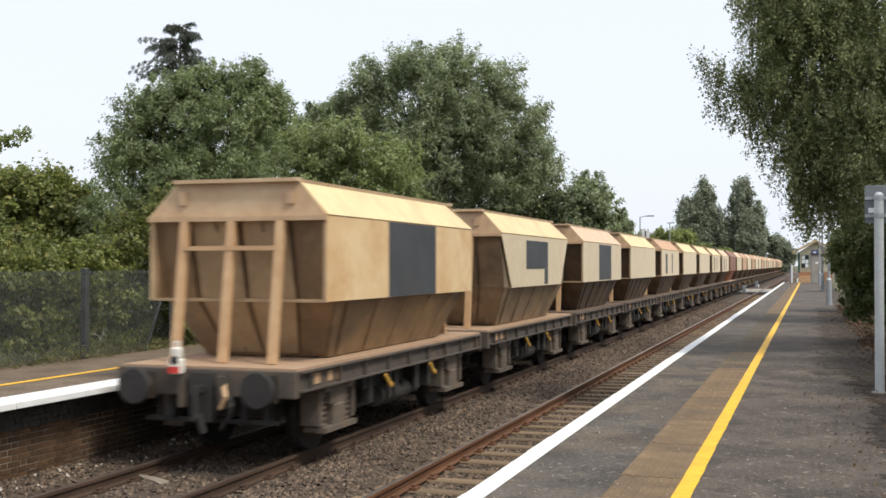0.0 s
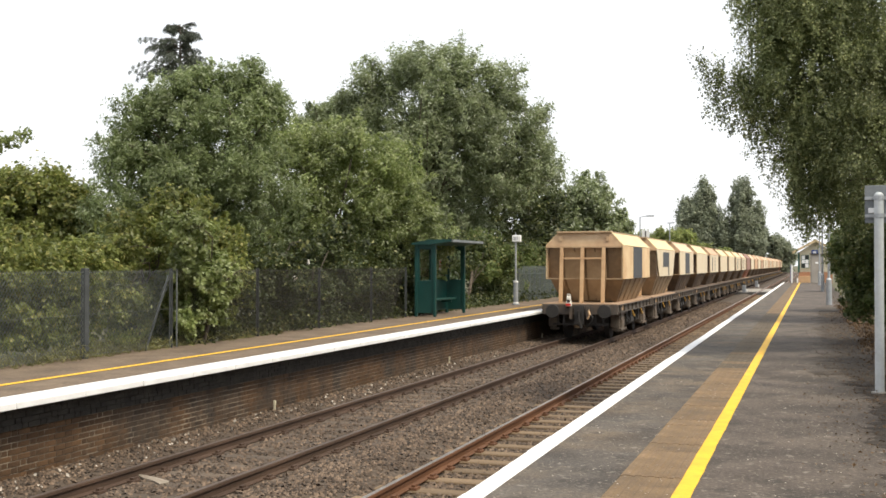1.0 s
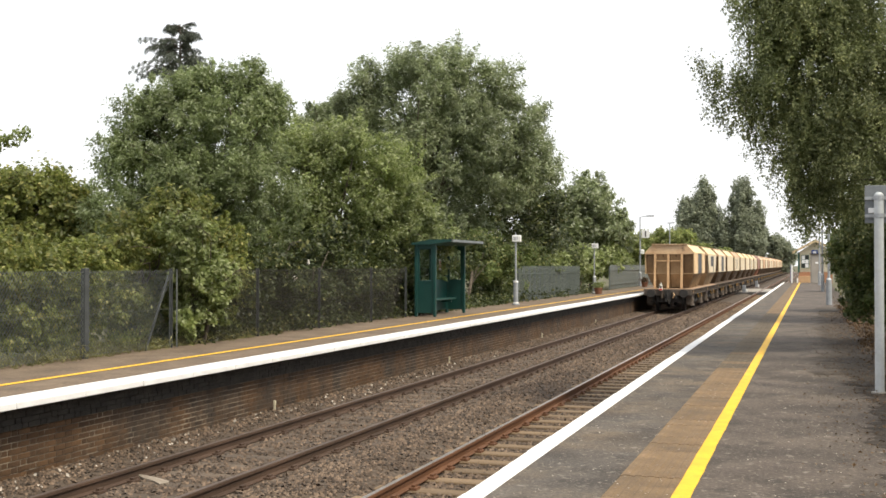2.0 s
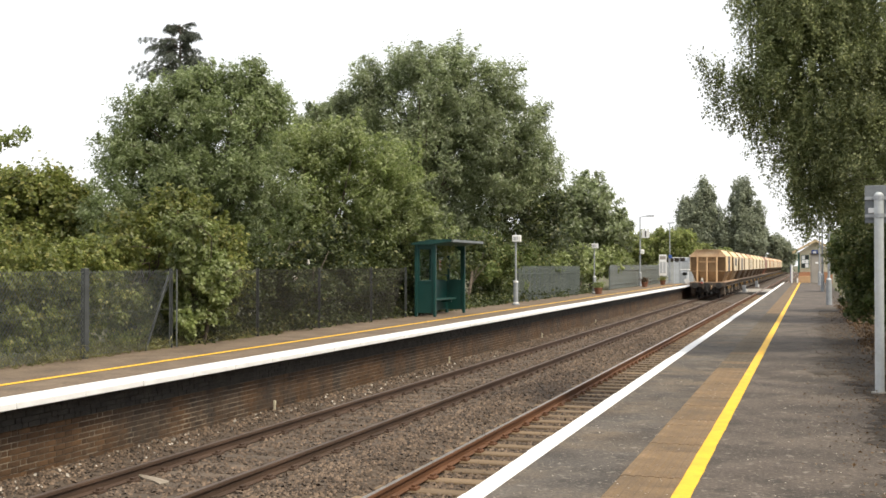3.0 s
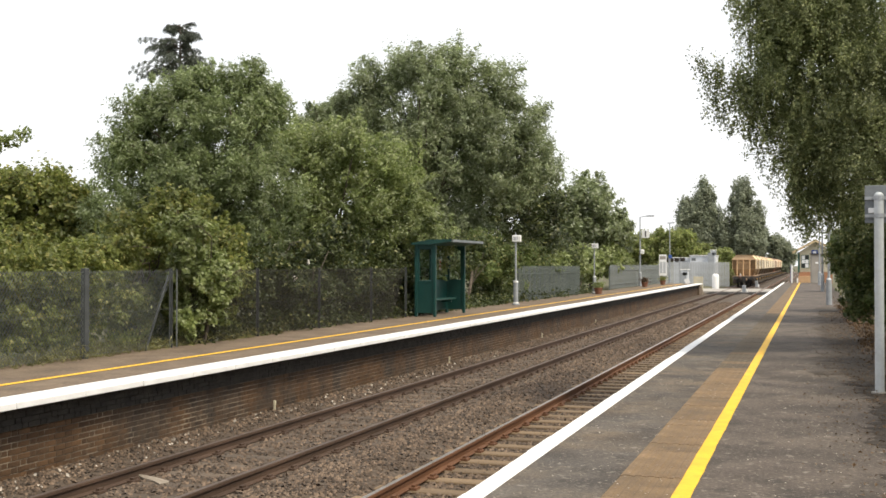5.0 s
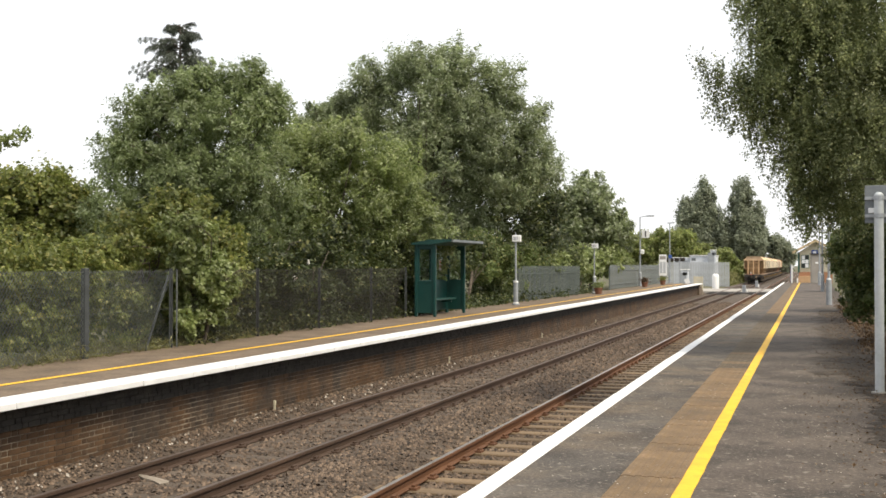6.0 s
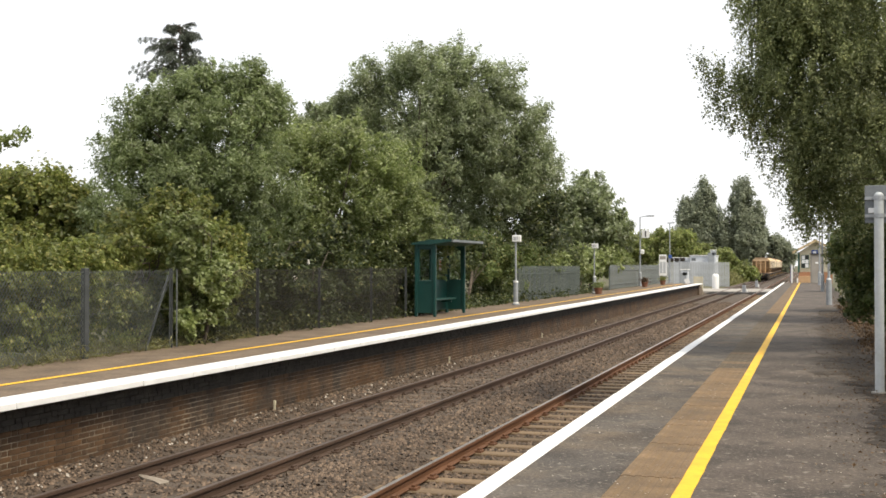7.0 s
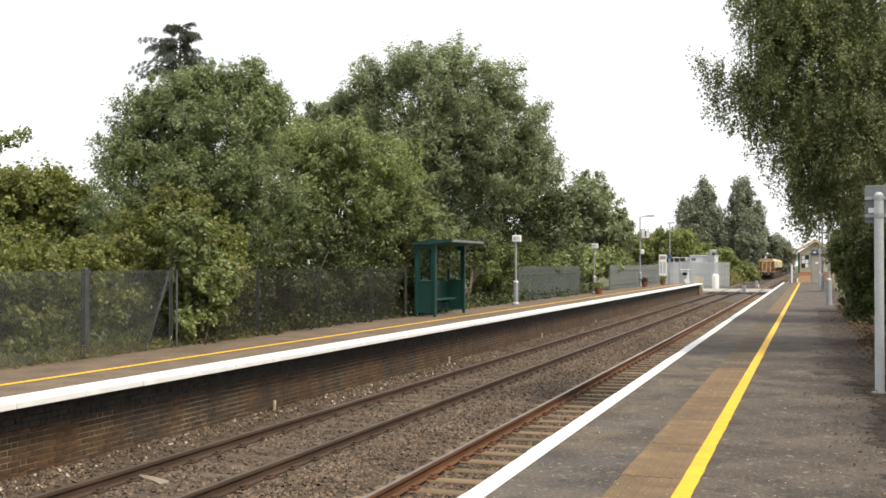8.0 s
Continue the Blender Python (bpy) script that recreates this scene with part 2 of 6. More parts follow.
YELLOW_HANDLE = shade("yellow_handle", (0.42, 0.23, 0.03), (0.55, 0.32, 0.05), rough=0.7, bump=0.05, stain=(0.2, 0.11, 0.04), stain_scale=4)
LAMP_WHITE = shade("lamp_white", (0.7, 0.66, 0.58), (0.8, 0.77, 0.7), rough=0.5, bump=0.05)
RED = shade("red_paint", (0.5, 0.03, 0.02), (0.62, 0.05, 0.03), rough=0.4, bump=0.05)
# Teal lowered so the colour carries the shade the shelter stands in.
TEAL = shade("teal_paint", (0.0, 0.034, 0.029), (0.002, 0.052, 0.044), scale=2, rough=0.5, bump=0.04, stain=(0.012, 0.045, 0.036), stain_scale=1.5)
GALV = shade("galvanised_steel", (0.27, 0.29, 0.31), (0.38, 0.4, 0.42), scale=5, fine=30, rough=0.5, metal=0.3, bump=0.04)
SIGN_BACK = shade("grey_sign_back", (0.15, 0.165, 0.175), (0.2, 0.215, 0.225), scale=4, fine=30, rough=0.6, metal=0.2, bump=0.03)
GREY_PANEL = shade("grey_sheet", (0.4, 0.42, 0.44), (0.5, 0.52, 0.54), scale=2, fine=20, rough=0.55, bump=0.04, stain=(0.3, 0.3, 0.29), stain_scale=1.5)
CABIN = shade("pale_cabin_sheet", (0.56, 0.59, 0.63), (0.66, 0.69, 0.73), scale=2, fine=20, rough=0.5, bump=0.03, stain=(0.45, 0.45, 0.44), stain_scale=1.2)
WHITE_BOARD = shade("white_board", (0.76, 0.76, 0.75), (0.84, 0.84, 0.83), scale=2, rough=0.5, bump=0.03)
BLACK_INK = shade("black_print", (0.015, 0.015, 0.015), (0.03, 0.03, 0.03), rough=0.6, bump=0.02)
BLUE_SIGN = shade("blue_sign", (0.03, 0.08, 0.3), (0.05, 0.11, 0.36), rough=0.4, bump=0.02)
WIRE = shade("dark_fence_wire", (0.085, 0.094, 0.092), (0.15, 0.162, 0.16), rough=0.6, metal=0.2, bump=0.02)
DARK_WIRE = shade("rusted_fence_wire", (0.022, 0.02, 0.017), (0.045, 0.04, 0.034), rough=0.8, metal=0.1, bump=0.02)
PALE_POST = shade("pale_grey_paint", (0.42, 0.45, 0.47), (0.52, 0.55, 0.57), scale=3, fine=20, rough=0.5, bump=0.03, stain=(0.3, 0.31, 0.29), stain_scale=2.0, stain_amount=0.4)
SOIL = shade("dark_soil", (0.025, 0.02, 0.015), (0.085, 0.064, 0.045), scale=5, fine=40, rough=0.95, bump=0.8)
FENCE_POST = shade("dark_fence_post", (0.03, 0.035, 0.036), (0.06, 0.066, 0.068), rough=0.7, bump=0.1)
BARK = shade("bark", (0.06, 0.048, 0.036), (0.14, 0.115, 0.09), scale=5, fine=30, rough=0.95, bump=0.7, stretch=(3, 3, 0.6))
TERRACOTTA = shade("terracotta", (0.16, 0.07, 0.04), (0.24, 0.11, 0.065), rough=0.85, bump=0.15)
CREAM_WOOD = shade("cream_boarding", (0.55, 0.5, 0.36), (0.65, 0.6, 0.45), scale=3, rough=0.7, bump=0.1, stain=(0.42, 0.38, 0.27), stain_scale=1.2)
BUFF_TRIM = shade("buff_bargeboard", (0.5, 0.38, 0.22), (0.6, 0.47, 0.29), rough=0.7, bump=0.08)
GREEN_TRIM = shade("dark_green_trim", (0.01, 0.06, 0.04), (0.02, 0.09, 0.06), rough=0.55, bump=0.05)
SLATE = shade("roof_slate", (0.09, 0.09, 0.1), (0.16, 0.155, 0.165), scale=4, rough=0.8, bump=0.2, per="object", vary=0.2)
RED_BRICK = shade("red_brick", (0.26, 0.13, 0.07), (0.36, 0.19, 0.11), scale=7, rough=0.9, bump=0.3, per="island", vary=0.25)
CONCRETE = shade("concrete", (0.27, 0.25, 0.22), (0.4, 0.375, 0.34), scale=2, fine=40, rough=0.9, bump=0.2, stain=(0.2, 0.18, 0.15), stain_scale=1)
GLASS = glass("shelter_glass")
PALISADE = shade("dull_palisade_steel", (0.13, 0.147, 0.142), (0.2, 0.22, 0.208), scale=3, fine=20, rough=0.6, metal=0.2, bump=0.03, stain=(0.08, 0.085, 0.07), stain_scale=1.0)
MESH_GREEN = shade("grey_green_mesh", (0.11, 0.135, 0.125), (0.165, 0.19, 0.175), rough=0.6, metal=0.2, bump=0.02)
WILLOW = leafy("willow_leaf", (0.15, 0.195, 0.075), (0.29, 0.345, 0.155), (0.45, 0.5, 0.32), 0.11, 0.58, 0.28)
SALLOW = leafy("sallow_leaf", (0.17, 0.205, 0.1), (0.31, 0.36, 0.185), (0.48, 0.52, 0.37), 0.14, 0.58, 0.28)
BRIGHT = leafy("field_maple_leaf", (0.155, 0.2, 0.065), (0.315, 0.365, 0.135), (0.46, 0.5, 0.28), 0.14, 0.57, 0.28)
OLIVE = leafy("hazel_leaf", (0.115, 0.145, 0.038), (0.255, 0.28, 0.078), (0.38, 0.36, 0.12), 0.1, 0.54, 0.28)
BIRCH = leafy("birch_leaf", (0.102, 0.126, 0.052), (0.232, 0.262, 0.112), (0.38, 0.4, 0.19), 0.13, 0.56)
NEEDLE = leafy("conifer_needle", (0.085, 0.105, 0.08), (0.18, 0.2, 0.15), through_light=0.4)
# Far leaves paled so their colour carries the distance haze.
POPLAR = leafy("hazed_poplar_leaf", (0.235, 0.26, 0.18), (0.33, 0.365, 0.26), through_light=0.5, patch=0.2)
PALE_HEDGE = leafy("pale_hedge_leaf", (0.15, 0.19, 0.055), (0.31, 0.35, 0.11), (0.4, 0.4, 0.16), 0.1, 0.5)
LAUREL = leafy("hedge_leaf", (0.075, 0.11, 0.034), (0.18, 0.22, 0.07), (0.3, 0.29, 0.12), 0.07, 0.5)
# Leaf colour darkened to stand in for the shade beneath trees and hedge.
UNDER = leafy("shaded_leaf", (0.034, 0.05, 0.016), (0.092, 0.112, 0.036), (0.22, 0.22, 0.08), 0.06, 0.42)
# Dead leaf and mould browns are lowered to carry the hedge's shade.
DEAD = leafy("dead_leaf", (0.065, 0.037, 0.017), (0.155, 0.093, 0.043))
HUMUS = shade("shaded_leaf_mould", (0.016, 0.012, 0.009), (0.046, 0.034, 0.024), scale=3, fine=40, rough=0.95, bump=0.8, stain=(0.06, 0.045, 0.03), stain_scale=2.5, stain_amount=0.5)
PALE_GRIT = shade("pale_grit", (0.3, 0.27, 0.23), (0.55, 0.5, 0.43), scale=20, rough=0.9, bump=0.2, per="island", vary=0.4)
GRASS = leafy("dry_grass", (0.13, 0.14, 0.04), (0.3, 0.28, 0.11))


# ---- builders ----
def mesh_of(name, bm, material):
    me = bpy.data.meshes.new(name)
    bmesh.ops.recalc_face_normals(bm, faces=bm.faces)
    bm.to_mesh(me)
    bm.free()
    me.materials.append(material)
    return me


def thing(name, bm, material, label="", category="", group="", kind="", at=None):
    ob = new(name, mesh_of(name, bm, material))
    if at:
        ob.matrix_world = at
    return tagged(ob, label, category, group, kind)


def holder(name, label, category, at, group="", kind=""):
    ob = new(name)
    ob.empty_display_size = 0.2
    ob.matrix_world = at
    return tagged(ob, label, category, group, kind)


def part(name, bm, material, parent, label="", at=None):
    ob = new(name, mesh_of(name, bm, material))
    ob.parent = parent
    if at:
        ob.matrix_basis = at
    return tagged(ob, label)


def box(bm, x0, x1, y0, y1, z0, z1, bevel=0.0):
    vs = [bm.verts.new((x, y, z)) for x in (x0, x1) for y in (y0, y1) for z in (z0, z1)]
    fs = [bm.faces.new([vs[i] for i in q]) for q in ((0, 1, 3, 2), (4, 6, 7, 5), (0, 4, 5, 1), (2, 3, 7, 6), (0, 2, 6, 4), (1, 5, 7, 3))]
    if bevel:
        bmesh.ops.recalc_face_normals(bm, faces=fs)
        es = list({e for f in fs for e in f.edges})
        bmesh.ops.bevel(bm, geom=es, offset=bevel, segments=1, affect="EDGES")
    return bm


def boxes(*dims, bevel=0.0):
    bm = bmesh.new()
    for d in dims:
        box(bm, *d, bevel=bevel)
    return bm


def prism(bm, profile, a, b, axis="y"):
    """Extrudes a closed profile of (u, v) from a to b along an axis: y takes (x, z), x takes (y, z), z takes (x, y)."""
    put = {"y": lambda u, v, w: (u, w, v), "x": lambda u, v, w: (w, u, v), "z": lambda u, v, w: (u, v, w)}[axis]
    r0 = [bm.verts.new(put(u, v, a)) for u, v in profile]
    r1 = [bm.verts.new(put(u, v, b)) for u, v in profile]
    k = len(profile)
    for i in range(k):
        bm.faces.new((r0[i], r0[(i + 1) % k], r1[(i + 1) % k], r1[i]))
    bm.faces.new(r0[::-1])
    bm.faces.new(r1)
    return bm


def rod(bm, p, q, r0, r1=None, n=10):
    """A tapered round bar from p to q."""
    p, q = Vector(p), Vector(q)
    r1 = r0 if r1 is None else r1
    turn = (q - p).to_track_quat("Z", "Y").to_matrix()
    rings = []
    for c, r in ((p, r0), (q, r1)):
        rings.append([bm.verts.new(c + turn @ Vector((r * math.cos(2 * math.pi * i / n), r * math.sin(2 * math.pi * i / n), 0))) for i in range(n)])
    for i in range(n):
        bm.faces.new((rings[0][i], rings[0][(i + 1) % n], rings[1][(i + 1) % n], rings[1][i]))
    bm.faces.new(rings[0][::-1])
    bm.faces.new(rings[1])
    return bm


def rods(*segs, n=10):
    bm = bmesh.new()
    for s in segs:
        rod(bm, *s, n=n)
    return bm


def beam(bm, p, q, w, d, up=(0, 0, 1)):
    """A rectangular bar from p to q, w wide and d deep."""
    p, q = Vector(p), Vector(q)
    way = (q - p).normalized()
    side = way.cross(Vector(up))
    side = side.normalized() if side.length > 1e-6 else Vector((1, 0, 0))
    nor = side.cross(way)
    ring = [(side * sx * w / 2 + nor * sy * d / 2) for sx, sy in ((-1, -1), (1, -1), (1, 1), (-1, 1))]
    a = [bm.verts.new(p + o) for o in ring]
    b = [bm.verts.new(q + o) for o in ring]
    for i in range(4):
        bm.faces.new((a[i], a[(i + 1) % 4], b[(i + 1) % 4], b[i]))
    bm.faces.new(a[::-1])
    bm.faces.new(b)
    return bm


def fast_mesh(name, verts, faces, material):
    """A mesh from numpy arrays: verts (n, 3), faces (m, 3) or (m, 4)."""
    me = bpy.data.meshes.new(name)
    m, k = faces.shape
    me.vertices.add(len(verts))
    me.vertices.foreach_set("co", verts.astype(np.float32).ravel())
    me.loops.add(m * k)
    me.loops.foreach_set("vertex_index", faces.astype(np.int32).ravel())
    me.polygons.add(m)
    me.polygons.foreach_set("loop_start", np.arange(0, m * k, k, dtype=np.int32))
    me.update(calc_edges=True)
    me.materials.append(material)
    return me


def unit(v):
    return v / np.maximum(np.linalg.norm(v, axis=1, keepdims=True), 1e-9)


def leaves(name, centres, length, width, material, parent, rng, outward=None, droop=0.0, label="", spread=0.9):
    """Many folded leaves, two triangles each."""
    n = len(centres)
    normal = rng.normal(size=(n, 3)) * spread + np.array([0.0, 0.0, 0.5])
    if outward is not None:
        normal += outward * 0.9
    normal = unit(normal)
    way = rng.normal(size=(n, 3)) + np.array([0, 0, -droop])
    way = unit(way - normal * np.sum(way * normal, axis=1, keepdims=True))
    side = np.cross(normal, way)
    s = rng.uniform(0.6, 1.3, size=(n, 1))
    ln, wd = length * s, width * s
    v = np.empty((n, 4, 3))
    v[:, 0] = centres - way * ln / 2
    v[:, 1] = centres + side * wd / 2 + normal * wd * 0.18 - way * ln * 0.06
    v[:, 2] = centres + way * ln / 2 - normal * ln * 0.1
    v[:, 3] = centres - side * wd / 2 + normal * wd * 0.18 - way * ln * 0.06
    i = np.arange(n)[:, None] * 4
    f = np.concatenate([i + np.array([[0, 1, 2]]), i + np.array([[0, 2, 3]])])
    ob = new(name, fast_mesh(name, v.reshape(-1, 3), f, material))
    ob.parent = parent
    return tagged(ob, label, kind="stuff")


def crown_points(rng, lobes, clumps, per_clump, sigma, shell=0.45, stretch_z=1.0, sprays=0.15, hang=0.0, strand=1.0, boughs=11):
    """Leaf centres in tufts that gather into boughs round each lobe (centre, radii); some tufts stray past the outline."""
    vol = np.array([(r[0] * r[1] * r[2]) ** 0.7 for _, r in lobes])
    pick = rng.choice(len(lobes), size=clumps, p=vol / vol.sum())
    c = np.array([a for a, _ in lobes], dtype=float)
    r = np.array([b for _, b in lobes], dtype=float)
    way = unit(rng.normal(size=(len(lobes) * boughs, 3)) + np.array([0, 0, 0.4])).reshape(len(lobes), boughs, 3)
    bough_at = c[:, None] + way * r[:, None] * rng.uniform(0.56, 0.8, size=(len(lobes), boughs, 1))
    bough_r = r[:, None] * rng.uniform(0.3, 0.46, size=(len(lobes), boughs, 1))
    which = rng.integers(0, boughs, size=clumps)
    d = unit(rng.normal(size=(clumps, 3)))
    rad = rng.uniform(0, 1, size=(clumps, 1)) ** shell
    stray = rng.uniform(size=(clumps, 1)) < sprays
    inner = rng.uniform(size=(clumps, 1)) < 0.26
    centres = np.where(inner, c[pick] + d * r[pick] * rad * 0.8, bough_at[pick, which] + d * bough_r[pick, which] * rad)
    centres = np.where(stray, c[pick] + d * r[pick] * rng.uniform(0.9, 1.13, size=(clumps, 1)), centres)
    d = np.where(inner | stray, d, unit(d + 0.45 * way[pick, which]))
    size = sigma * rng.uniform(0.6, 1.35, size=(clumps, 1)) * np.where(stray, 0.5, 1.0)
    reach = np.repeat(size, per_clump, axis=0)
    rel = unit(rng.normal(size=(clumps * per_clump, 3))) * rng.uniform(size=(clumps * per_clump, 1)) ** 0.45
    lean = np.repeat(unit(d * 0.7 + np.array([0, 0, 0.5 - hang]) + rng.normal(size=(clumps, 3)) * 0.4), per_clump, axis=0)
    along = rng.uniform(-1, 1, size=(len(rel), 1)) * 0.9 * strand
    twig = np.repeat(stray, per_clump, axis=0)
    rel = np.where(twig, rel * 0.95, rel / strand ** 0.5)
    along = np.where(twig, along * 1.7, along)
    pts = np.repeat(centres, per_clump, axis=0) + (rel * np.array([1, 1, stretch_z]) + lean * along) * reach
    return pts, centres, unit(0.55 * rel + np.repeat(d, per_clump, axis=0))


def limbs(rng, base, fork, targets, r0, material, parent, bend=0.25):
    """A tapered trunk and limbs that reach for the clumps."""
    bm = bmesh.new()
    base, fork = Vector(base), Vector(fork)
    mid = base.lerp(fork, 0.5) + Vector((rng.normal() * 0.08, rng.normal() * 0.08, 0))
    rod(bm, base, mid, r0 * 1.25, r0, n=10)
    rod(bm, mid, fork, r0, r0 * 0.75, n=10)
    part("trunk", bm, material, parent)
    bm = bmesh.new()
    for tgt in targets:
        tgt = Vector(tgt)
        start = base.lerp(fork, rng.uniform(0.6, 1.0))
        last, r = start, r0 * rng.uniform(0.3, 0.5)
        steps = 4
        off = Vector((rng.normal(), rng.normal(), abs(rng.normal()))) * bend
        for k in range(1, steps + 1):
            u = k / steps
            p = start.lerp(tgt, u) + off * math.sin(u * math.pi) + Vector((0, 0, 0.25 * math.sin(u * math.pi)))
            rod(bm, last, p, r, r * 0.62, n=6)
            last, r = p, r * 0.62
    part("limb", bm, material, parent)


def tree(label, x, y, z, lobes, material, clumps, per_clump, sigma, leaf, seed, trunk_r=0.16, fork=None, category="tree", name="tree", group="", limb_count=26, kind="", **more):
    """A tree at (x, y, z); lobes are (dx, dy, dz, rx, ry, rz) from its foot."""
    rng = np.random.default_rng(seed)
    t = holder(name, label, category, pose(x, y, z), group, kind)
    lob = [((a, b, c), (d, e, f)) for a, b, c, d, e, f in lobes]
    droop = more.pop("droop", 0.0)
    pts, centres, d = crown_points(rng, lob, clumps, per_clump, sigma, **more)
    keep = pts[:, 2] > 0.05
    leaves("crown", pts[keep], leaf[0], leaf[1], material, t, rng, outward=d[keep], droop=droop, spread=0.62)
    top = max(c + f for _, _, c, _, _, f in lobes)
    chosen = centres[rng.choice(len(centres), size=limb_count, replace=False)]
    chosen = chosen[(chosen[:, 2] > 0.2 * top) & (np.hypot(chosen[:, 0], chosen[:, 1]) < 0.45 * top + 0.4)]
    for a, b, c, d, e, f in lobes:
        if name == "woodland" and math.hypot(a, b) > 0.5 * top:
            part("stem", rods(((a, b, -0.3), (a + rng.normal() * 0.1, b, c * 0.6), trunk_r * 0.8, trunk_r * 0.6), ((a, b, c * 0.58), (a, b, c + 0.5 * f), trunk_r * 0.6, trunk_r * 0.15), n=8), BARK, t)
    limbs(rng, (0, 0, -0.15), fork or (lobes[0][0] * 0.3, lobes[0][1] * 0.3, top * 0.45), chosen, trunk_r, BARK, t)
    return t


def upper_crown(t, lobes, clumps, seed):
    """More of a birch's crown, above and behind the hanging sprays. Mostly out of view, added to shade the platform."""
    rng = np.random.default_rng(seed)
    pts, _, d = crown_points(rng, [((a, b, c), (e, f, g)) for a, b, c, e, f, g in lobes], clumps, 34, 0.26, stretch_z=1.4, hang=1.2)
    leaves("upper_crown", pts, 0.085, 0.06, BIRCH, t, rng, outward=d, droop=1.0)


SWAY = []               # trees that stir in the wind


# ---- setting: ground, platforms, tracks ----
RAIL = -0.91            # rail tops below the platform surface
NEAR_TRACK = -3.82      # middle of the near track
FAR_TRACK = -7.24       # middle of the far track, on which the train runs
PLATFORM_END = 104.0
FAR_END = 96.0


def ground():
    """One sheet to the horizon: a shallow railway trough between higher ground."""
    xs = np.array([-1500, -500, -200, -90, -50, -32, -22, -16, -13, -12.2, -11.6, -10.5, -9.3, -8, -6, -4, -2.2, 0, 1.0, 1.6, 3, 6, 12, 25, 60, 200, 500, 1500], dtype=float)
    ys = np.concatenate([np.array([-1500, -300, -80]), np.arange(-30, 130, 2.5), np.array([135, 145, 160, 180, 210, 250, 300, 400, 600, 1000, 2500])]).astype(float)
    gx, gy = np.meshgrid(xs, ys)
    left = np.clip((-gx - 11.2) / 0.8, 0, 1)
    right = np.clip((gx - 0.2) / 1.0, 0, 1)
    raised = np.maximum(left, right)
    wave = np.sin(gx * 0.7) * np.cos(gy * 0.45) * 0.05 + np.sin(gy * 0.13 + gx * 0.21) * 0.05
    near = np.clip((112 - gy) / 8, 0, 1)
    low = -1.3 + 0.12 * np.clip((gy - 104) / 6, 0, 1)
    gz = low + raised * (1.22 * near + 0.1 * (1 - near)) + wave * raised
    k = len(xs)
    i = (np.arange(len(ys) - 1)[:, None] * k + np.arange(k - 1)[None, :]).ravel()
    ob = new("ground", fast_mesh("ground", np.stack([gx, gy, gz], -1).reshape(-1, 3), np.stack([i, i + 1, i + k + 1, i + k], 1), EARTH))
    tagged(ob, "rough grassy earth beside the railway line", "ground", kind="structure")


ground()


def strip(name, x0, x1, y0, y1, z0, z1, material, label, category, kind="structure"):
    return thing(name, boxes((x0, x1, y0, y1, z0, z1)), material, label, category, kind=kind)


# near platform, split where its surfacing changes
NP = holder("platform_near", "asphalt railway platform with white edge and yellow line", "platform", pose(0, 0, 0), kind="structure")
part("wall", boxes((-2.12, -2.0, -14, PLATFORM_END, -1.35, -0.09)), CONCRETE, NP, "grimy platform wall")
part("edge_surface", boxes((-2.135, -1.375, -14, PLATFORM_END, -0.09, 0.0)), ASPHALT_EDGE, NP, "patched dark asphalt along the edge")
part("walking_surface", boxes((-0.905, 1.35, -14, PLATFORM_END, -0.09, 0.0)), ASPHALT, NP, "worn grey-brown asphalt")
part("filling", boxes((-2.0, 1.35, -14, PLATFORM_END, -1.35, -0.094)), CONCRETE, NP)
prism_bm = bmesh.new()
prism(prism_bm, [(PLATFORM_END, 0.0), (PLATFORM_END + 9, -0.9), (PLATFORM_END + 9, -1.35), (PLATFORM_END, -1.35)], -2.2, 1.35, "x")
part("ramp", prism_bm, ASPHALT, NP, "asphalt end ramp")


def worn_line(x0, x1, y0, y1, z, seed, step=0.25, wander=0.0016):
    """A painted line with slightly uneven edges."""
    rng = np.random.default_rng(seed)
    bm = bmesh.new()
    rows = []
    y = y0
    while y < y1:
        a, b = rng.normal(0, wander), rng.normal(0, wander)
        rows.append([bm.verts.new((x0 + a, y, z)), bm.verts.new((x1 + b, y, z))])
        y += step if y < 40 else step * 6
    for p, q in zip(rows, rows[1:]):
        bm.faces.new((p[0], p[1], q[1], q[0]))
    return bm


part("yellow_line", worn_line(-0.91, -0.785, -14, PLATFORM_END, 0.005, 1), YELLOW_PAINT, NP, "bright yellow painted safety line")

# Trodden soil whose dark patch also stands in for the birches' shade.
part("shaded_soil", worn_line(0.3, 1.02, 17, 44, 0.006, 8, step=0.16, wander=0.16), SOIL, NP, "dark leaf mould on the asphalt, tree shade put into its colour")
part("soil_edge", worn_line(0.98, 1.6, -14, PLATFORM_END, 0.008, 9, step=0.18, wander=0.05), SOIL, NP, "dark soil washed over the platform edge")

# far platform
FP = holder("platform_far", "far brick platform with white coping and yellow line", "platform", pose(0, 0, 0), kind="structure")
part("surface", boxes((-12.1, -9.26, -8, FAR_END, -0.1, -0.002)), FAR_ASPHALT, FP, "dusty brown asphalt")
part("filling", boxes((-12.1, -9.3, -8, FAR_END, -1.4, -0.104)), CONCRETE, FP)
part("backing", boxes((-9.3, -9.105, -8, FAR_END, -1.4, -0.104)), MORTAR, FP, "mortar between the bricks")
part("yellow_line", worn_line(-10.26, -10.13, -8, FAR_END, 0.004, 2), FAR_YELLOW, FP, "orange-yellow painted safety line")
bm_r = bmesh.new()
prism(bm_r, [(FAR_END, -0.002), (FAR_END + 4.5, -0.85), (FAR_END + 4.5, -1.4), (FAR_END, -1.4)], -12.1, -8.95, "x")
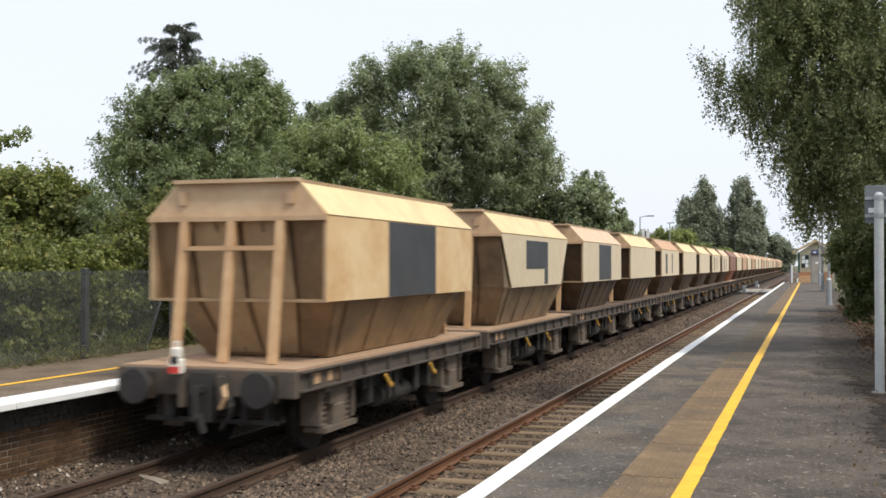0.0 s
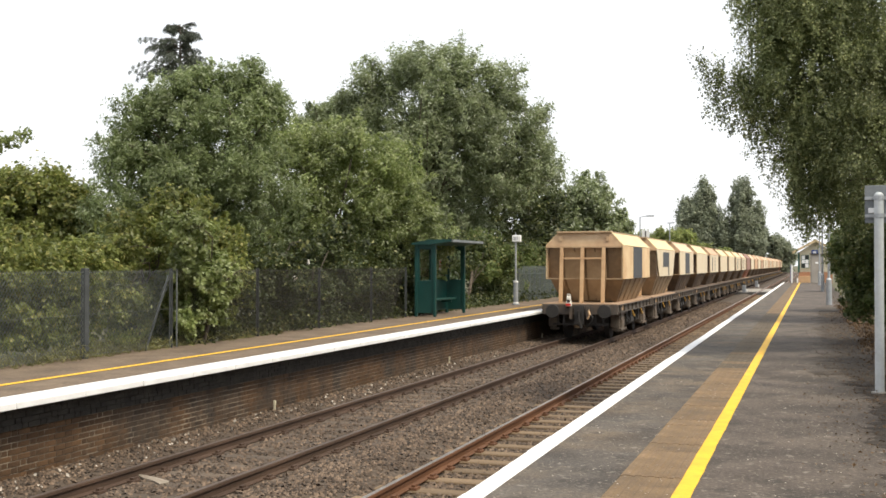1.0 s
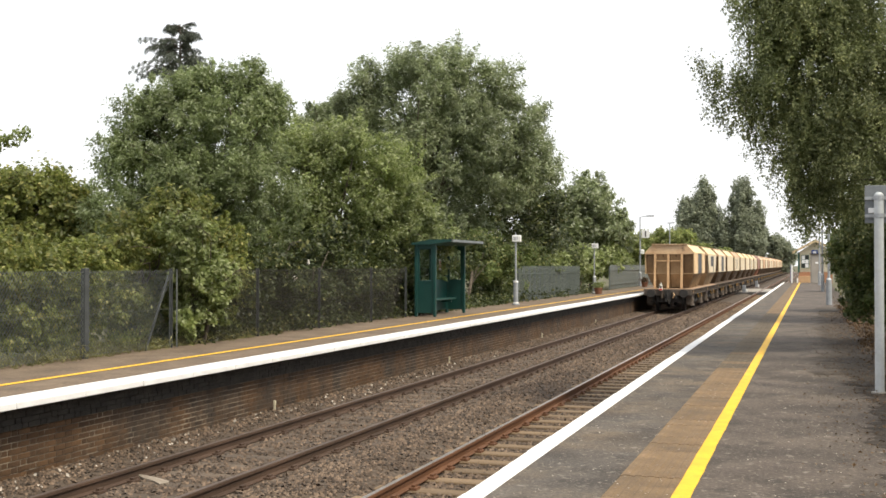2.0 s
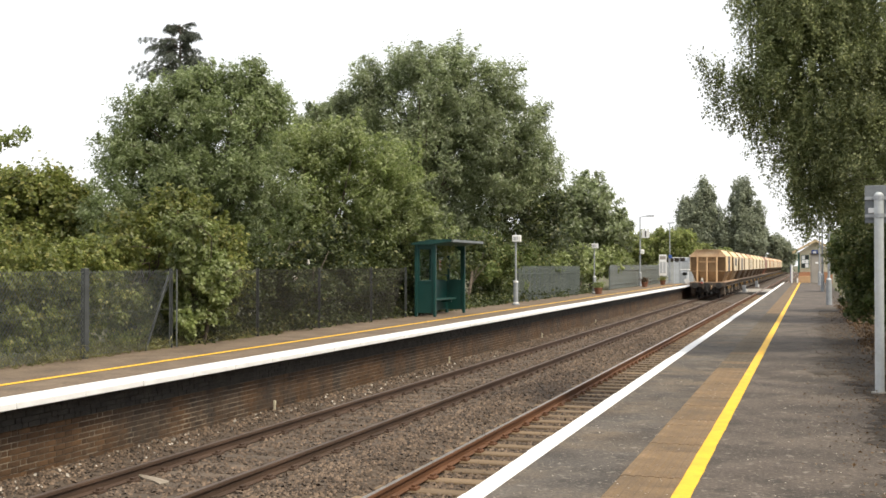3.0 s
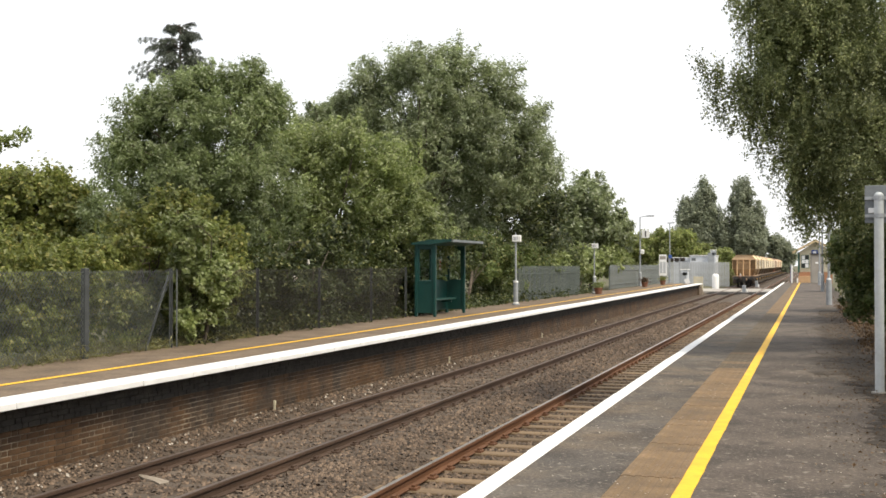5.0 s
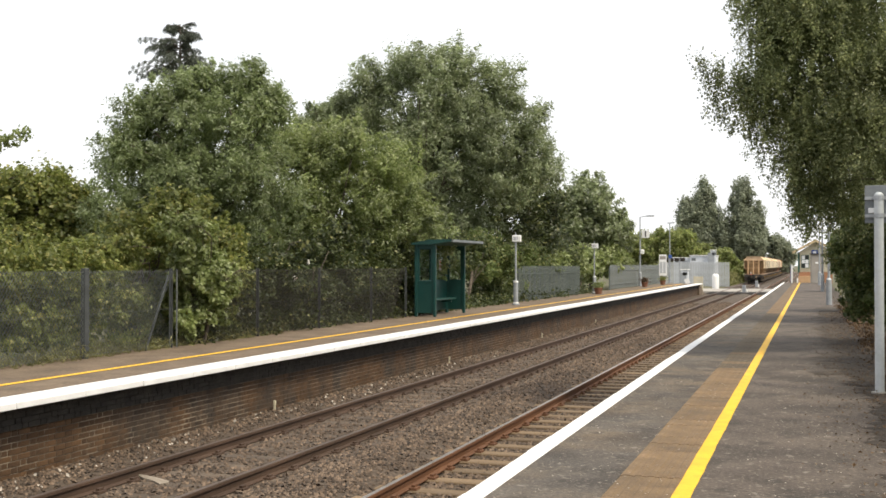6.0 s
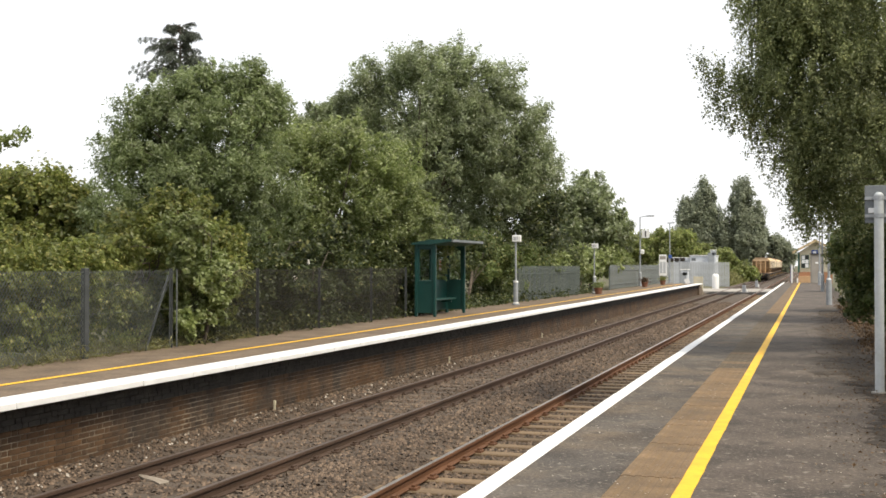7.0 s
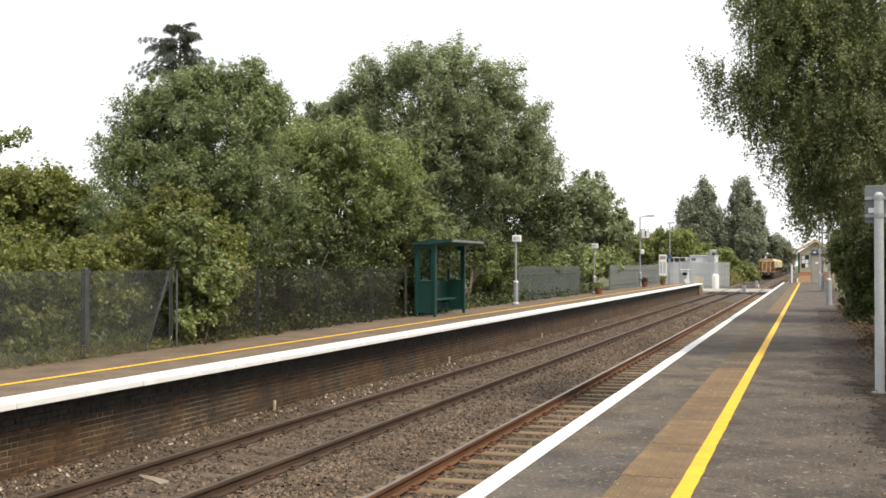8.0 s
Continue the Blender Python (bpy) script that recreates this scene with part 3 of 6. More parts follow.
part("ramp", bm_r, FAR_ASPHALT, FP, "asphalt end ramp")

# ballast bed with shoulders
bm_b = bmesh.new()
prism(bm_b, [(-9.12, -1.45), (-9.12, -0.97), (-8.6, -1.0), (-8.1, -1.072), (-6.3, -1.072), (-5.6, -0.965), (-5.3, -0.97), (-4.85, -1.1), (-2.9, -1.1), (-2.1, -1.09), (-2.1, -1.45)], -12, 420, "y")
thing("track_bed", bm_b, BALLAST_BED, "brown stone ballast under both tracks", "ballast", kind="structure")


def rail_profile(x):
    z = RAIL
    return [(x - 0.035, z - 0.006), (x - 0.028, z), (x + 0.028, z), (x + 0.035, z - 0.006), (x + 0.035, z - 0.04), (x + 0.01, z - 0.055), (x + 0.01, z - 0.125),
            (x + 0.068, z - 0.142), (x + 0.068, z - 0.152), (x - 0.068, z - 0.152), (x - 0.068, z - 0.142), (x - 0.01, z - 0.125), (x - 0.01, z - 0.055), (x - 0.035, z - 0.04)]


def track(name, mid, label, material, rust, head, y0=-6.0, y1=420.0, split=112.0, seed=3):
    rng = random.Random(seed)
    tr = holder(name, label, "railway track", pose(mid, 0, 0), kind="structure")
    for s in (-1, 1):
        bm = bmesh.new()
        prism(bm, rail_profile(s * 0.7525), y0, y1, "y")
        ob = part("rail", bm, rust, tr, "rust-brown steel rail with worn head")
        ob.data.materials.append(head)
        for p in ob.data.polygons:
            if p.normal.z > 0.9 and p.center.z > RAIL - 0.003:
                p.material_index = 1
    me = mesh_of("sleeper", boxes((-1.3, 1.3, -0.125, 0.125, -0.13, 0.0), bevel=0.012), material)
    y, count = y0, 0
    rest = bmesh.new()
    clips = bmesh.new()
    while y < y1:
        z = RAIL - 0.156 + rng.uniform(-0.006, 0.004)
        if y < split:
            ob = new("sleeper", me)
            ob.parent = tr
            ob.matrix_basis = pose(rng.uniform(-0.03, 0.03), y, z, rng.uniform(-0.6, 0.6), 0, rng.uniform(-1.2, 1.2))
            for s in (-1, 1):
                for o in (-1, 1):
                    x = s * 0.7525 + o * 0.1
                    box(clips, x - 0.05, x + 0.05, y - 0.08, y + 0.08, z - 0.002, z + 0.03)
                    box(clips, x - 0.022, x + 0.022, y - 0.045, y + 0.045, z + 0.03, z + 0.06)
        elif y < 200:
            box(rest, -1.3, 1.3, y - 0.125, y + 0.125, z - 0.1, z)
        y += 0.68
    part("sleeper_rest", rest, OLD_SLEEPER, tr)["kind"] = "stuff"
    part("rail_chair", clips, rust, tr, "rusty rail chairs and clips")["kind"] = "stuff"


track("track_near", NEAR_TRACK, "near railway track on timber sleepers", SLEEPER, RAIL_RUST, RAIL_TOP, seed=3)
track("track_far", FAR_TRACK, "far railway track half buried in ballast", OLD_SLEEPER, RAIL_DARK, RAIL_BROWN_TOP, seed=4)


def gravel(seed=5):
    """Loose stones on the bed, closest near the camera."""
    rng = np.random.default_rng(seed)
    n = 125000
    y = 7.5 + 70 * rng.uniform(size=n) ** 2.4
    x = rng.uniform(-9.08, -2.15, size=n)
    zone = np.interp(x, [-9.12, -8.6, -8.1, -6.3, -5.6, -5.3, -4.85, -2.9, -2.1], [-0.97, -1.0, -1.072, -1.072, -0.965, -0.97, -1.1, -1.1, -1.09])
    dx_near, dx_far = np.abs(x - NEAR_TRACK), np.abs(x - FAR_TRACK)
    on = ((dx_near < 1.32) | (dx_far < 1.32)) & (np.abs(((y + 6.0) % 0.68) - 0.34) > 0.215)
    railhit = (np.abs(dx_near - 0.7525) < 0.1) | (np.abs(dx_far - 0.7525) < 0.1)
    low = dx_far < 1.32
    keep = ~(on & (rng.uniform(size=n) < np.where(low, 0.55, 0.74))) & ~railhit & ~(low & (rng.uniform(size=n) < 0.35))
    x, y, zone = x[keep], y[keep], zone[keep]
    n = len(x)
    oct_v = np.array([(1, 0, 0), (-1, 0, 0), (0, 1, 0), (0, -1, 0), (0, 0, 1), (0, 0, -1)], dtype=float)
    oct_f = np.array([(0, 2, 4), (2, 1, 4), (1, 3, 4), (3, 0, 4)])
    size = rng.uniform(0.014, 0.034, size=(n, 1, 1)) * (1 + 0.012 * (y[:, None, None] - 8))
    v = oct_v[None] * rng.uniform(0.6, 1.3, size=(n, 6, 1)) * size * rng.uniform(0.7, 1.25, size=(n, 1, 3))
    a, b = rng.uniform(0, 6.28, size=n), rng.uniform(-0.9, 0.9, size=n)
    ca, sa, cb, sb = np.cos(a), np.sin(a), np.cos(b), np.sin(b)
    r = np.zeros((n, 3, 3))
    r[:, 0, 0], r[:, 0, 1], r[:, 0, 2] = ca, -sa * cb, sa * sb
    r[:, 1, 0], r[:, 1, 1], r[:, 1, 2] = sa, ca * cb, -ca * sb
    r[:, 2, 1], r[:, 2, 2] = sb, cb
    v = np.einsum("nij,nkj->nki", r, v)
    v += np.stack([x, y, zone + size[:, 0, 0] * 0.15], 1)[:, None, :]
    f = oct_f[None] + (np.arange(n) * 6)[:, None, None]
    ob = new("gravel", fast_mesh("gravel", v.reshape(-1, 3), f.reshape(-1, 3), GRAVEL))
    tagged(ob, "loose grey-brown ballast stones between the rails", "gravel", kind="stuff")


gravel()


# ---- the train ----
WAGON = 8.5             # from one wagon to the next
kept = {}


def shared(name, key, build, material, parent, label="", at=None):
    """A part whose mesh is made once for all wagons of a kind."""
    k = (name, key, material.name)
    if k not in kept:
        kept[k] = mesh_of(name, build(), material)
    ob = new(name, kept[k])
    ob.parent = parent
    if at:
        ob.matrix_basis = at
    return tagged(ob, label)


def plate(bm, pts, normal, t):
    """A flat plate of thickness t from a planar outline."""
    off = Vector(normal).normalized() * t
    a = [bm.verts.new(p) for p in pts]
    b = [bm.verts.new(Vector(p) + off) for p in pts]
    k = len(pts)
    bm.faces.new(a[::-1])
    bm.faces.new(b)
    for i in range(k):
        bm.faces.new((a[i], a[(i + 1) % k], b[(i + 1) % k], b[i]))
    return bm


HALF, TOP_HALF = 1.3, 0.9       # half widths at the eaves and along the open top
EAVES, RIDGE, SKIRT, DECK = 3.15, 3.6, 2.03, 1.22
BODY = 3.2                      # half length of the hopper


def hopper_shell():
    """The dirty inner hopper: sloping ends and sides down to the deck."""
    bm = bmesh.new()
    levels = [(EAVES - 0.02, HALF - 0.03, BODY - 0.11), (SKIRT + 0.02, HALF - 0.03, BODY - 0.38), (DECK + 0.02, 0.94, BODY - 0.85)]
    rings = []
    for z, hx, hy in levels:
        rings.append([bm.verts.new(p) for p in ((-hx, -hy, z), (hx, -hy, z), (hx, hy, z), (-hx, hy, z))])
    for r0, r1 in zip(rings, rings[1:]):
        for i in range(4):
            bm.faces.new((r0[i], r0[(i + 1) % 4], r1[(i + 1) % 4], r1[i]))
    bm.faces.new(rings[0])
    bm.faces.new(rings[-1][::-1])
    return bm


def side_plate(s, form):
    bm = bmesh.new()
    a, b = (BODY, BODY) if form == "square" else (BODY, BODY - 0.8)
    x = s * HALF
    plate(bm, [(x, -a, EAVES), (x, a, EAVES), (x, b, SKIRT), (x, -b, SKIRT)], (s, 0, 0), 0.02)
    return bm


def top_plate(s):
    bm = bmesh.new()
    x0, x1 = s * (HALF + 0.02), s * TOP_HALF
    plate(bm, [(x0, -BODY, EAVES + 0.004), (x0, BODY, EAVES + 0.004), (x1, BODY - 0.4, RIDGE), (x1, -BODY + 0.02, RIDGE)], (s * 0.7, 0, 0.7), 0.02)
    return bm


def gable(e):
    bm = bmesh.new()
    y = e * BODY
    plate(bm, [(-HALF, y, EAVES - 0.03), (HALF, y, EAVES - 0.03), (HALF, y, EAVES + 0.02), (TOP_HALF, y - e * 0.06, RIDGE), (-TOP_HALF, y - e * 0.06, RIDGE), (-HALF, y, EAVES + 0.02)], (0, e, 0), 0.03)
    box(bm, -HALF - 0.02, HALF + 0.02, y - 0.04 if e > 0 else y - 0.07, y + 0.07 if e > 0 else y + 0.04, EAVES - 0.06, EAVES + 0.0)
    box(bm, -TOP_HALF - 0.03, TOP_HALF + 0.03, y - 0.08, y + 0.06, RIDGE, RIDGE + 0.05)
    for s in (-1, 1):
        box(bm, s * 0.8 - 0.05, s * 0.8 + 0.05, min(y, y + e * 0.045), max(y, y + e * 0.045), EAVES + 0.16, EAVES + 0.34)
    return bm


def top_rim():
    bm = bmesh.new()
    for s in (-1, 1):
        box(bm, s * TOP_HALF - 0.04, s * TOP_HALF + 0.04, -BODY + 0.06, BODY - 0.06, RIDGE - 0.02, RIDGE + 0.035)
    box(bm, -TOP_HALF, TOP_HALF, -BODY + 0.4, BODY - 0.4, RIDGE - 0.5, RIDGE - 0.46)
    return bm


def hopper_rib(s, k):
    """A slanting stiffener on the lower hopper side."""
    bm = bmesh.new()
    y0, y1 = -BODY + 0.75 + k * 1.15, -BODY + 1.1 + k * 0.98
    beam(bm, (s * (HALF - 0.01), y0, SKIRT), (s * 0.955, y1, DECK + 0.03), 0.03, 0.02, up=(s, 0, 0.6))
    return bm


def end_rib(e, x):
    bm = bmesh.new()
    beam(bm, (x, e * (BODY - 0.08), EAVES - 0.06), (x * 0.78, e * (BODY - 0.81), DECK + 0.05), 0.05, 0.06, up=(0, e, 0.3))
    return bm


def end_sheet(e, xa, xb):
    """A panel of the sloping end, just proud of the hopper."""
    bm = bmesh.new()
    for (y0, z0), (y1, z1) in (((BODY - 0.08, EAVES - 0.05), (BODY - 0.34, SKIRT + 0.03)), ((BODY - 0.34, SKIRT + 0.02), (BODY - 0.8, DECK + 0.07))):
        k = 0.74 if z1 < SKIRT else 1.0
        plate(bm, [(xa, e * y0, z0), (xb, e * y0, z0), (xb * k, e * y1, z1), (xa * k, e * y1, z1)], (0, e, -0.3), 0.012)
    return bm


def end_post(e, x):
    bm = bmesh.new()
    beam(bm, (x, e * (BODY + 0.02), EAVES - 0.03), (x, e * (BODY + 0.27), DECK + 0.01), 0.115, 0.09, up=(0, e, 0))
    return bm


def solebar(s):
    bm = bmesh.new()
    x = s * 1.24
    box(bm, min(x, x - s * 0.09), max(x, x - s * 0.09), -3.9, 3.9, 0.93, DECK - 0.03)
    for z0, z1 in ((0.93, 0.955), (DECK - 0.055, DECK - 0.03)):
        box(bm, min(x - s * 0.09, x + s * 0.07), max(x - s * 0.09, x + s * 0.07), -3.9, 3.9, z0, z1)
    for k in range(9):
        y = -3.6 + k * 0.9
        box(bm, min(x, x + s * 0.06), max(x, x + s * 0.06), y - 0.015, y + 0.015, 0.955, DECK - 0.055)
    return bm


def headstock(e):
    bm = bmesh.new()
    y = e * 3.9
    box(bm, -1.27, 1.27, min(y, y + e * 0.12), max(y, y + e * 0.12), 0.86, DECK - 0.02, bevel=0.012)
    for x in (-0.28, 0.28):
        box(bm, x - 0.05, x + 0.05, min(y, y + e * 0.2), max(y, y + e * 0.2), 0.72, 1.12)
    return bm


def buffer_shank(e, s):
    x, y = s * 0.865, e * 4.02
    bm = rods(((x, y, 0.98), (x, y + e * 0.14, 0.98), 0.14, 0.12), ((x, y + e * 0.14, 0.98), (x, y + e * 0.23, 0.98), 0.08, 0.08), n=14)
    box(bm, x - 0.17, x + 0.17, min(y - e * 0.01, y + e * 0.03), max(y - e * 0.01, y + e * 0.03), 0.81, 1.15)
    return bm


def buffer_head(e, s):
    x, y = s * 0.865, e * 4.25
    return rods(((x, y - e * 0.02, 0.98), (x, y, 0.98), 0.19, 0.235), ((x, y, 0.98), (x, y + e * 0.02, 0.98), 0.235, 0.215), n=22)


def drawhook(e):
    y = e * 4.0
    bm = boxes((-0.16, 0.16, min(y, y + e * 0.1), max(y, y + e * 0.1), 0.55, 1.16), (-0.05, 0.05, min(y, y + e * 0.24), max(y, y + e * 0.24), 0.92, 1.0))
    rod(bm, (0, y + e * 0.22, 0.97), (0.02, y + e * 0.25, 0.62), 0.035)
    rod(bm, (0.03, y + e * 0.2, 0.66), (0.09, y + e * 0.18, 0.42), 0.045)
    return bm


def brake_hose(e):
    bm = bmesh.new()
    pts = [(0.3 + 0.16 * math.sin(k * 0.5), e * (4.02 + 0.12 * math.sin(k * 0.45)), 0.95 - 0.07 * k) for k in range(8)]
    for p, q in zip(pts, pts[1:]):
        rod(bm, p, q, 0.03, n=8)
    return bm


def wheel(s):
    x = s * 0.72
    bm = rods(((x - 0.065, 0, 0.46), (x + 0.065, 0, 0.46), 0.46), ((x - 0.075 * s, 0, 0.46), (x - 0.1 * s, 0, 0.46), 0.49, 0.48), n=28)
    rod(bm, (x, 0, 0.46), (x + s * 0.12, 0, 0.46), 0.12, n=14)
    return bm


def axlebox(s):
    """Axlebox between two coil springs under a spring hanger."""
    x = s * 1.06
    bm = boxes((x - 0.14, x + 0.14, -0.17, 0.17, 0.32, 0.66), bevel=0.03)
    box(bm, x - 0.2, x - 0.17, -0.55, 0.55, 0.4, 0.95)
    box(bm, x - 0.17, x + 0.1, -0.58, -0.5, 0.4, 0.93)
    box(bm, x - 0.17, x + 0.1, 0.5, 0.58, 0.4, 0.93)
    box(bm, x - 0.16, x + 0.16, -0.52, 0.52, 0.3, 0.37)
    box(bm, x - 0.12, x + 0.12, -0.26, 0.26, 0.64, 0.93, bevel=0.02)
    for y in (-0.38, 0.38):
        for k in range(6):
            rod(bm, (x, y, 0.38 + k * 0.075), (x, y, 0.405 + k * 0.075), 0.1, n=8)
        rod(bm, (x, y, 0.37), (x, y, 0.95), 0.075, n=8)
        box(bm, x - 0.14, x + 0.14, y - 0.13, y + 0.13, 0.83, 0.94)
    return bm


def brake_gear_and_fill():
    bm = bmesh.new()
    rod(bm, (-1.1, 0.2, 0.62), (1.1, 0.2, 0.62), 0.05)
    rod(bm, (-0.45, -0.9, 0.66), (-0.45, 0.5, 0.66), 0.2, n=16)
    rod(bm, (0.7, -0.75, 0.62), (0.7, 0.25, 0.62), 0.17, n=16)
    box(bm, -0.1, 0.1, -2.8, 2.8, 0.75, 0.93)
    for y in (-1.5, 1.5):
        box(bm, -1.15, 1.15, y - 0.06, y + 0.06, 0.72, 0.9)
        box(bm, 0.55, 0.8, y - 0.2, y + 0.2, 0.34, 0.75)
    for y in (-0.55, 0.62):
        box(bm, 1.12, 1.17, y - 0.05, y + 0.05, 0.5, 0.95)
    # Four centre boxes added as dark fill, blocking light under the wagon.
    box(bm, -0.95, 0.95, -1.6, -0.2, 0.42, 0.95)
    box(bm, -0.95, 0.95, 0.2, 1.5, 0.46, 0.95)
    for y in (-2.5, 2.5):
        box(bm, -0.6, 0.6, y - 0.75, y + 0.75, 0.5, 0.95)
    rod(bm, (0.95, -0.7, 0.52), (0.95, 0.55, 0.52), 0.16, n=14)
    for y in (-1.25, -0.2, 0.75, 1.35):
        box(bm, 1.0, 1.14, y - 0.09, y + 0.09, 0.5, 0.93)
    return bm


def brake_lever(k):
    y = (-1.1, 0.9)[k]
    bm = bmesh.new()
    beam(bm, (1.3, y, 0.9), (1.33, y + 0.12, 0.74), 0.05, 0.04, up=(1, 0, 0))
    beam(bm, (1.33, y + 0.12, 0.76), (1.33, y + 0.2, 0.72), 0.06, 0.05, up=(1, 0, 0))
    return bm


def wagon(y, form, paint, top, patch, shell, label):
    """A two-axle stone hopper wagon standing on the far track, its middle at y."""
    w = holder("hopper_wagon", label, "freight wagon", pose(FAR_TRACK, y, RAIL), "wagons of the stone train")
    shared("hopper", "", hopper_shell, shell, w, "dust-brown sloping hopper body")
    for s in (-1, 1):
        p = shared("side_panel", (s, form), lambda: side_plate(s, form), paint, w)
        if s > 0 and patch:
            for y0, y1, z0, z1 in {"rect": ((-1.0, 1.15, SKIRT + 0.004, EAVES - 0.002),), "hook": ((-1.15, 0.94, 2.42, 3.05), (0.6, 0.94, SKIRT + 0.03, 2.416)), "late": ((-0.8, 1.25, SKIRT + 0.03, EAVES - 0.04),),
                                   "bars": ((-1.9, -1.3, SKIRT + 0.1, 3.0), (0.3, 0.6, SKIRT + 0.1, 3.0))}[patch]:
                shared("paint_patch", (patch, y0), lambda: boxes((HALF + 0.02, HALF + 0.026, y0, y1, z0, z1)), SLATE_PATCH, p, "dark slate painted-out patch")
        shared("top_plate", s, lambda: top_plate(s), top, w, "sloping top sheet")
        for k in range(5):
            shared("hopper_rib", (s, k), lambda: hopper_rib(s, k), shell, w)
        shared("solebar", s, lambda: solebar(s), SOLE_STEEL, w, "grimy dark steel solebar")
        for e in (-1, 1):
            shared("axlebox", (s, e), lambda: axlebox(s), AXLE_STEEL, w, "axlebox with coil springs", at=pose(0, e * 2.5, 0))
            shared("wheel", (s, e), lambda: wheel(s), DARK_STEEL, w, "dark steel wheel", at=pose(0, e * 2.5, 0))
            shared("buffer_shank", (s, e), lambda: buffer_shank(e, s), FRAME_STEEL, w)
            shared("buffer_head", (s, e), lambda: buffer_head(e, s), DARK_STEEL, w, "round black buffer")
    for e in (-1, 1):
        shared("gable", e, lambda: gable(e), GABLE_TAN if paint is not RED_BROWN else RED_BROWN, w, "tan end gable plate")
        for x in (-0.76, -0.05, 0.67):
            shared("end_post", (e, x), lambda: end_post(e, x), POST_TAN, w, "orange-tan inclined end post")
        shared("end_rail", e, lambda: boxes((-0.74, 0.65, e * 3.3 - 0.03, e * 3.3 + 0.03, 2.7, 2.76)), POST_TAN, w)
        for x in (-1.0, -0.35, 0.35, 1.0):
            shared("end_rib", (e, x), lambda: end_rib(e, x), shell, w)
        if form == "square":
            shared("end_skirt", e, lambda: boxes((-HALF, HALF, e * (BODY - 0.05) - 0.03, e * (BODY - 0.05) + 0.03, SKIRT - 0.01, SKIRT + 0.03)), TAN, w)
        for s in (-1, 1) if form == "square" else ():
            shared("end_cheek", (e, s), lambda: boxes((s * HALF - 0.04 if s > 0 else s * HALF, s * HALF if s > 0 else s * HALF + 0.04, min(e * BODY, e * (BODY - 0.3)), max(e * BODY, e * (BODY - 0.3)), SKIRT, EAVES - 0.03)), TAN, w)
        for k, (xa, xb) in enumerate(((-1.26, -0.79), (-0.71, -0.04), (0.04, 0.71), (0.79, 1.26))):
            shared("end_sheet", (e, k), lambda: end_sheet(e, xa, xb), TAN if k in (1, 2) and shell is DIRTY else shell, w, "dusty end sheet")
        shared("headstock", e, lambda: headstock(e), SOLE_STEEL, w, "dark steel headstock")
        shared("drawhook", e, lambda: drawhook(e), DARK_STEEL, w)
        shared("end_bar", e, lambda: boxes((-0.95, 0.95, e * 3.8 - 0.03, e * 3.8 + 0.03, 0.5, 0.56), (-0.8, -0.74, e * 3.8 - 0.03, e * 3.8 + 0.03, 0.5, 0.95), (0.74, 0.8, e * 3.8 - 0.03, e * 3.8 + 0.03, 0.5, 0.95), (-0.59, -0.51, e * 3.86 - 0.05, e * 3.86 + 0.05, 0.55, 0.86), (0.46, 0.54, e * 3.86 - 0.05, e * 3.86 + 0.05, 0.55, 0.86)), DARK_STEEL, w)
        shared("air_cock", e, lambda: rods(((0.3, e * 4.06, 1.02), (0.36, e * 4.12, 0.86), 0.035), ((0.36, e * 4.12, 0.86), (0.28, e * 4.1, 0.72), 0.03), n=8), POST_TAN, w, "yellow brake pipe cock")
        shared("brake_hose", e, lambda: brake_hose(e), DARK_STEEL, w)
    for k, (y0, y1) in enumerate(((-3.42, -3.26), (-3.0, -2.88), (-2.72, -2.66))):
        shared("data_plate", k, lambda: boxes((1.24, 1.25, y0, y1, 0.99, 1.13)), POST_TAN, w, "small tan data plate")
    shared("top_rim", "", top_rim, TAN, w, "brown steel top rim")
    shared("deck", "", lambda: boxes((-1.25, 1.25, -3.95, 3.95, DECK - 0.03, DECK + 0.005)), DECK_BROWN if shell is SOOTY else DECK_TAN, w, "dusty wagon deck")
    shared("brake_gear_and_fill", "", brake_gear_and_fill, DARK_STEEL, w)
    for k in (0, 1):
        shared("brake_lever", k, lambda: brake_lever(k), YELLOW_HANDLE, w, "yellow brake lever")
    return w


def tail_lamp(w):
    lamp = part("tail_lamp", boxes((-0.09, 0.09, -0.06, 0.06, 0.0, 0.2), (-0.07, 0.07, -0.04, 0.04, 0.2, 0.34), bevel=0.02), LAMP_WHITE, w, "white battery tail lamp with red lens", at=pose(-0.35, -4.09, DECK - 0.09))
    part("lens", rods(((0.0, -0.065, 0.18), (0.0, -0.058, 0.18), 0.055), n=16), BLACK_INK, lamp, "dark round lens")
    part("base", boxes((-0.08, 0.08, -0.068, -0.06, 0.015, 0.1)), RED, lamp, "red base plate")
    part("carrying_handle", boxes((-0.05, -0.025, -0.01, 0.01, 0.34, 0.4), (0.025, 0.05, -0.01, 0.01, 0.34, 0.4), (-0.05, 0.05, -0.01, 0.01, 0.4, 0.42)), LAMP_WHITE, lamp)


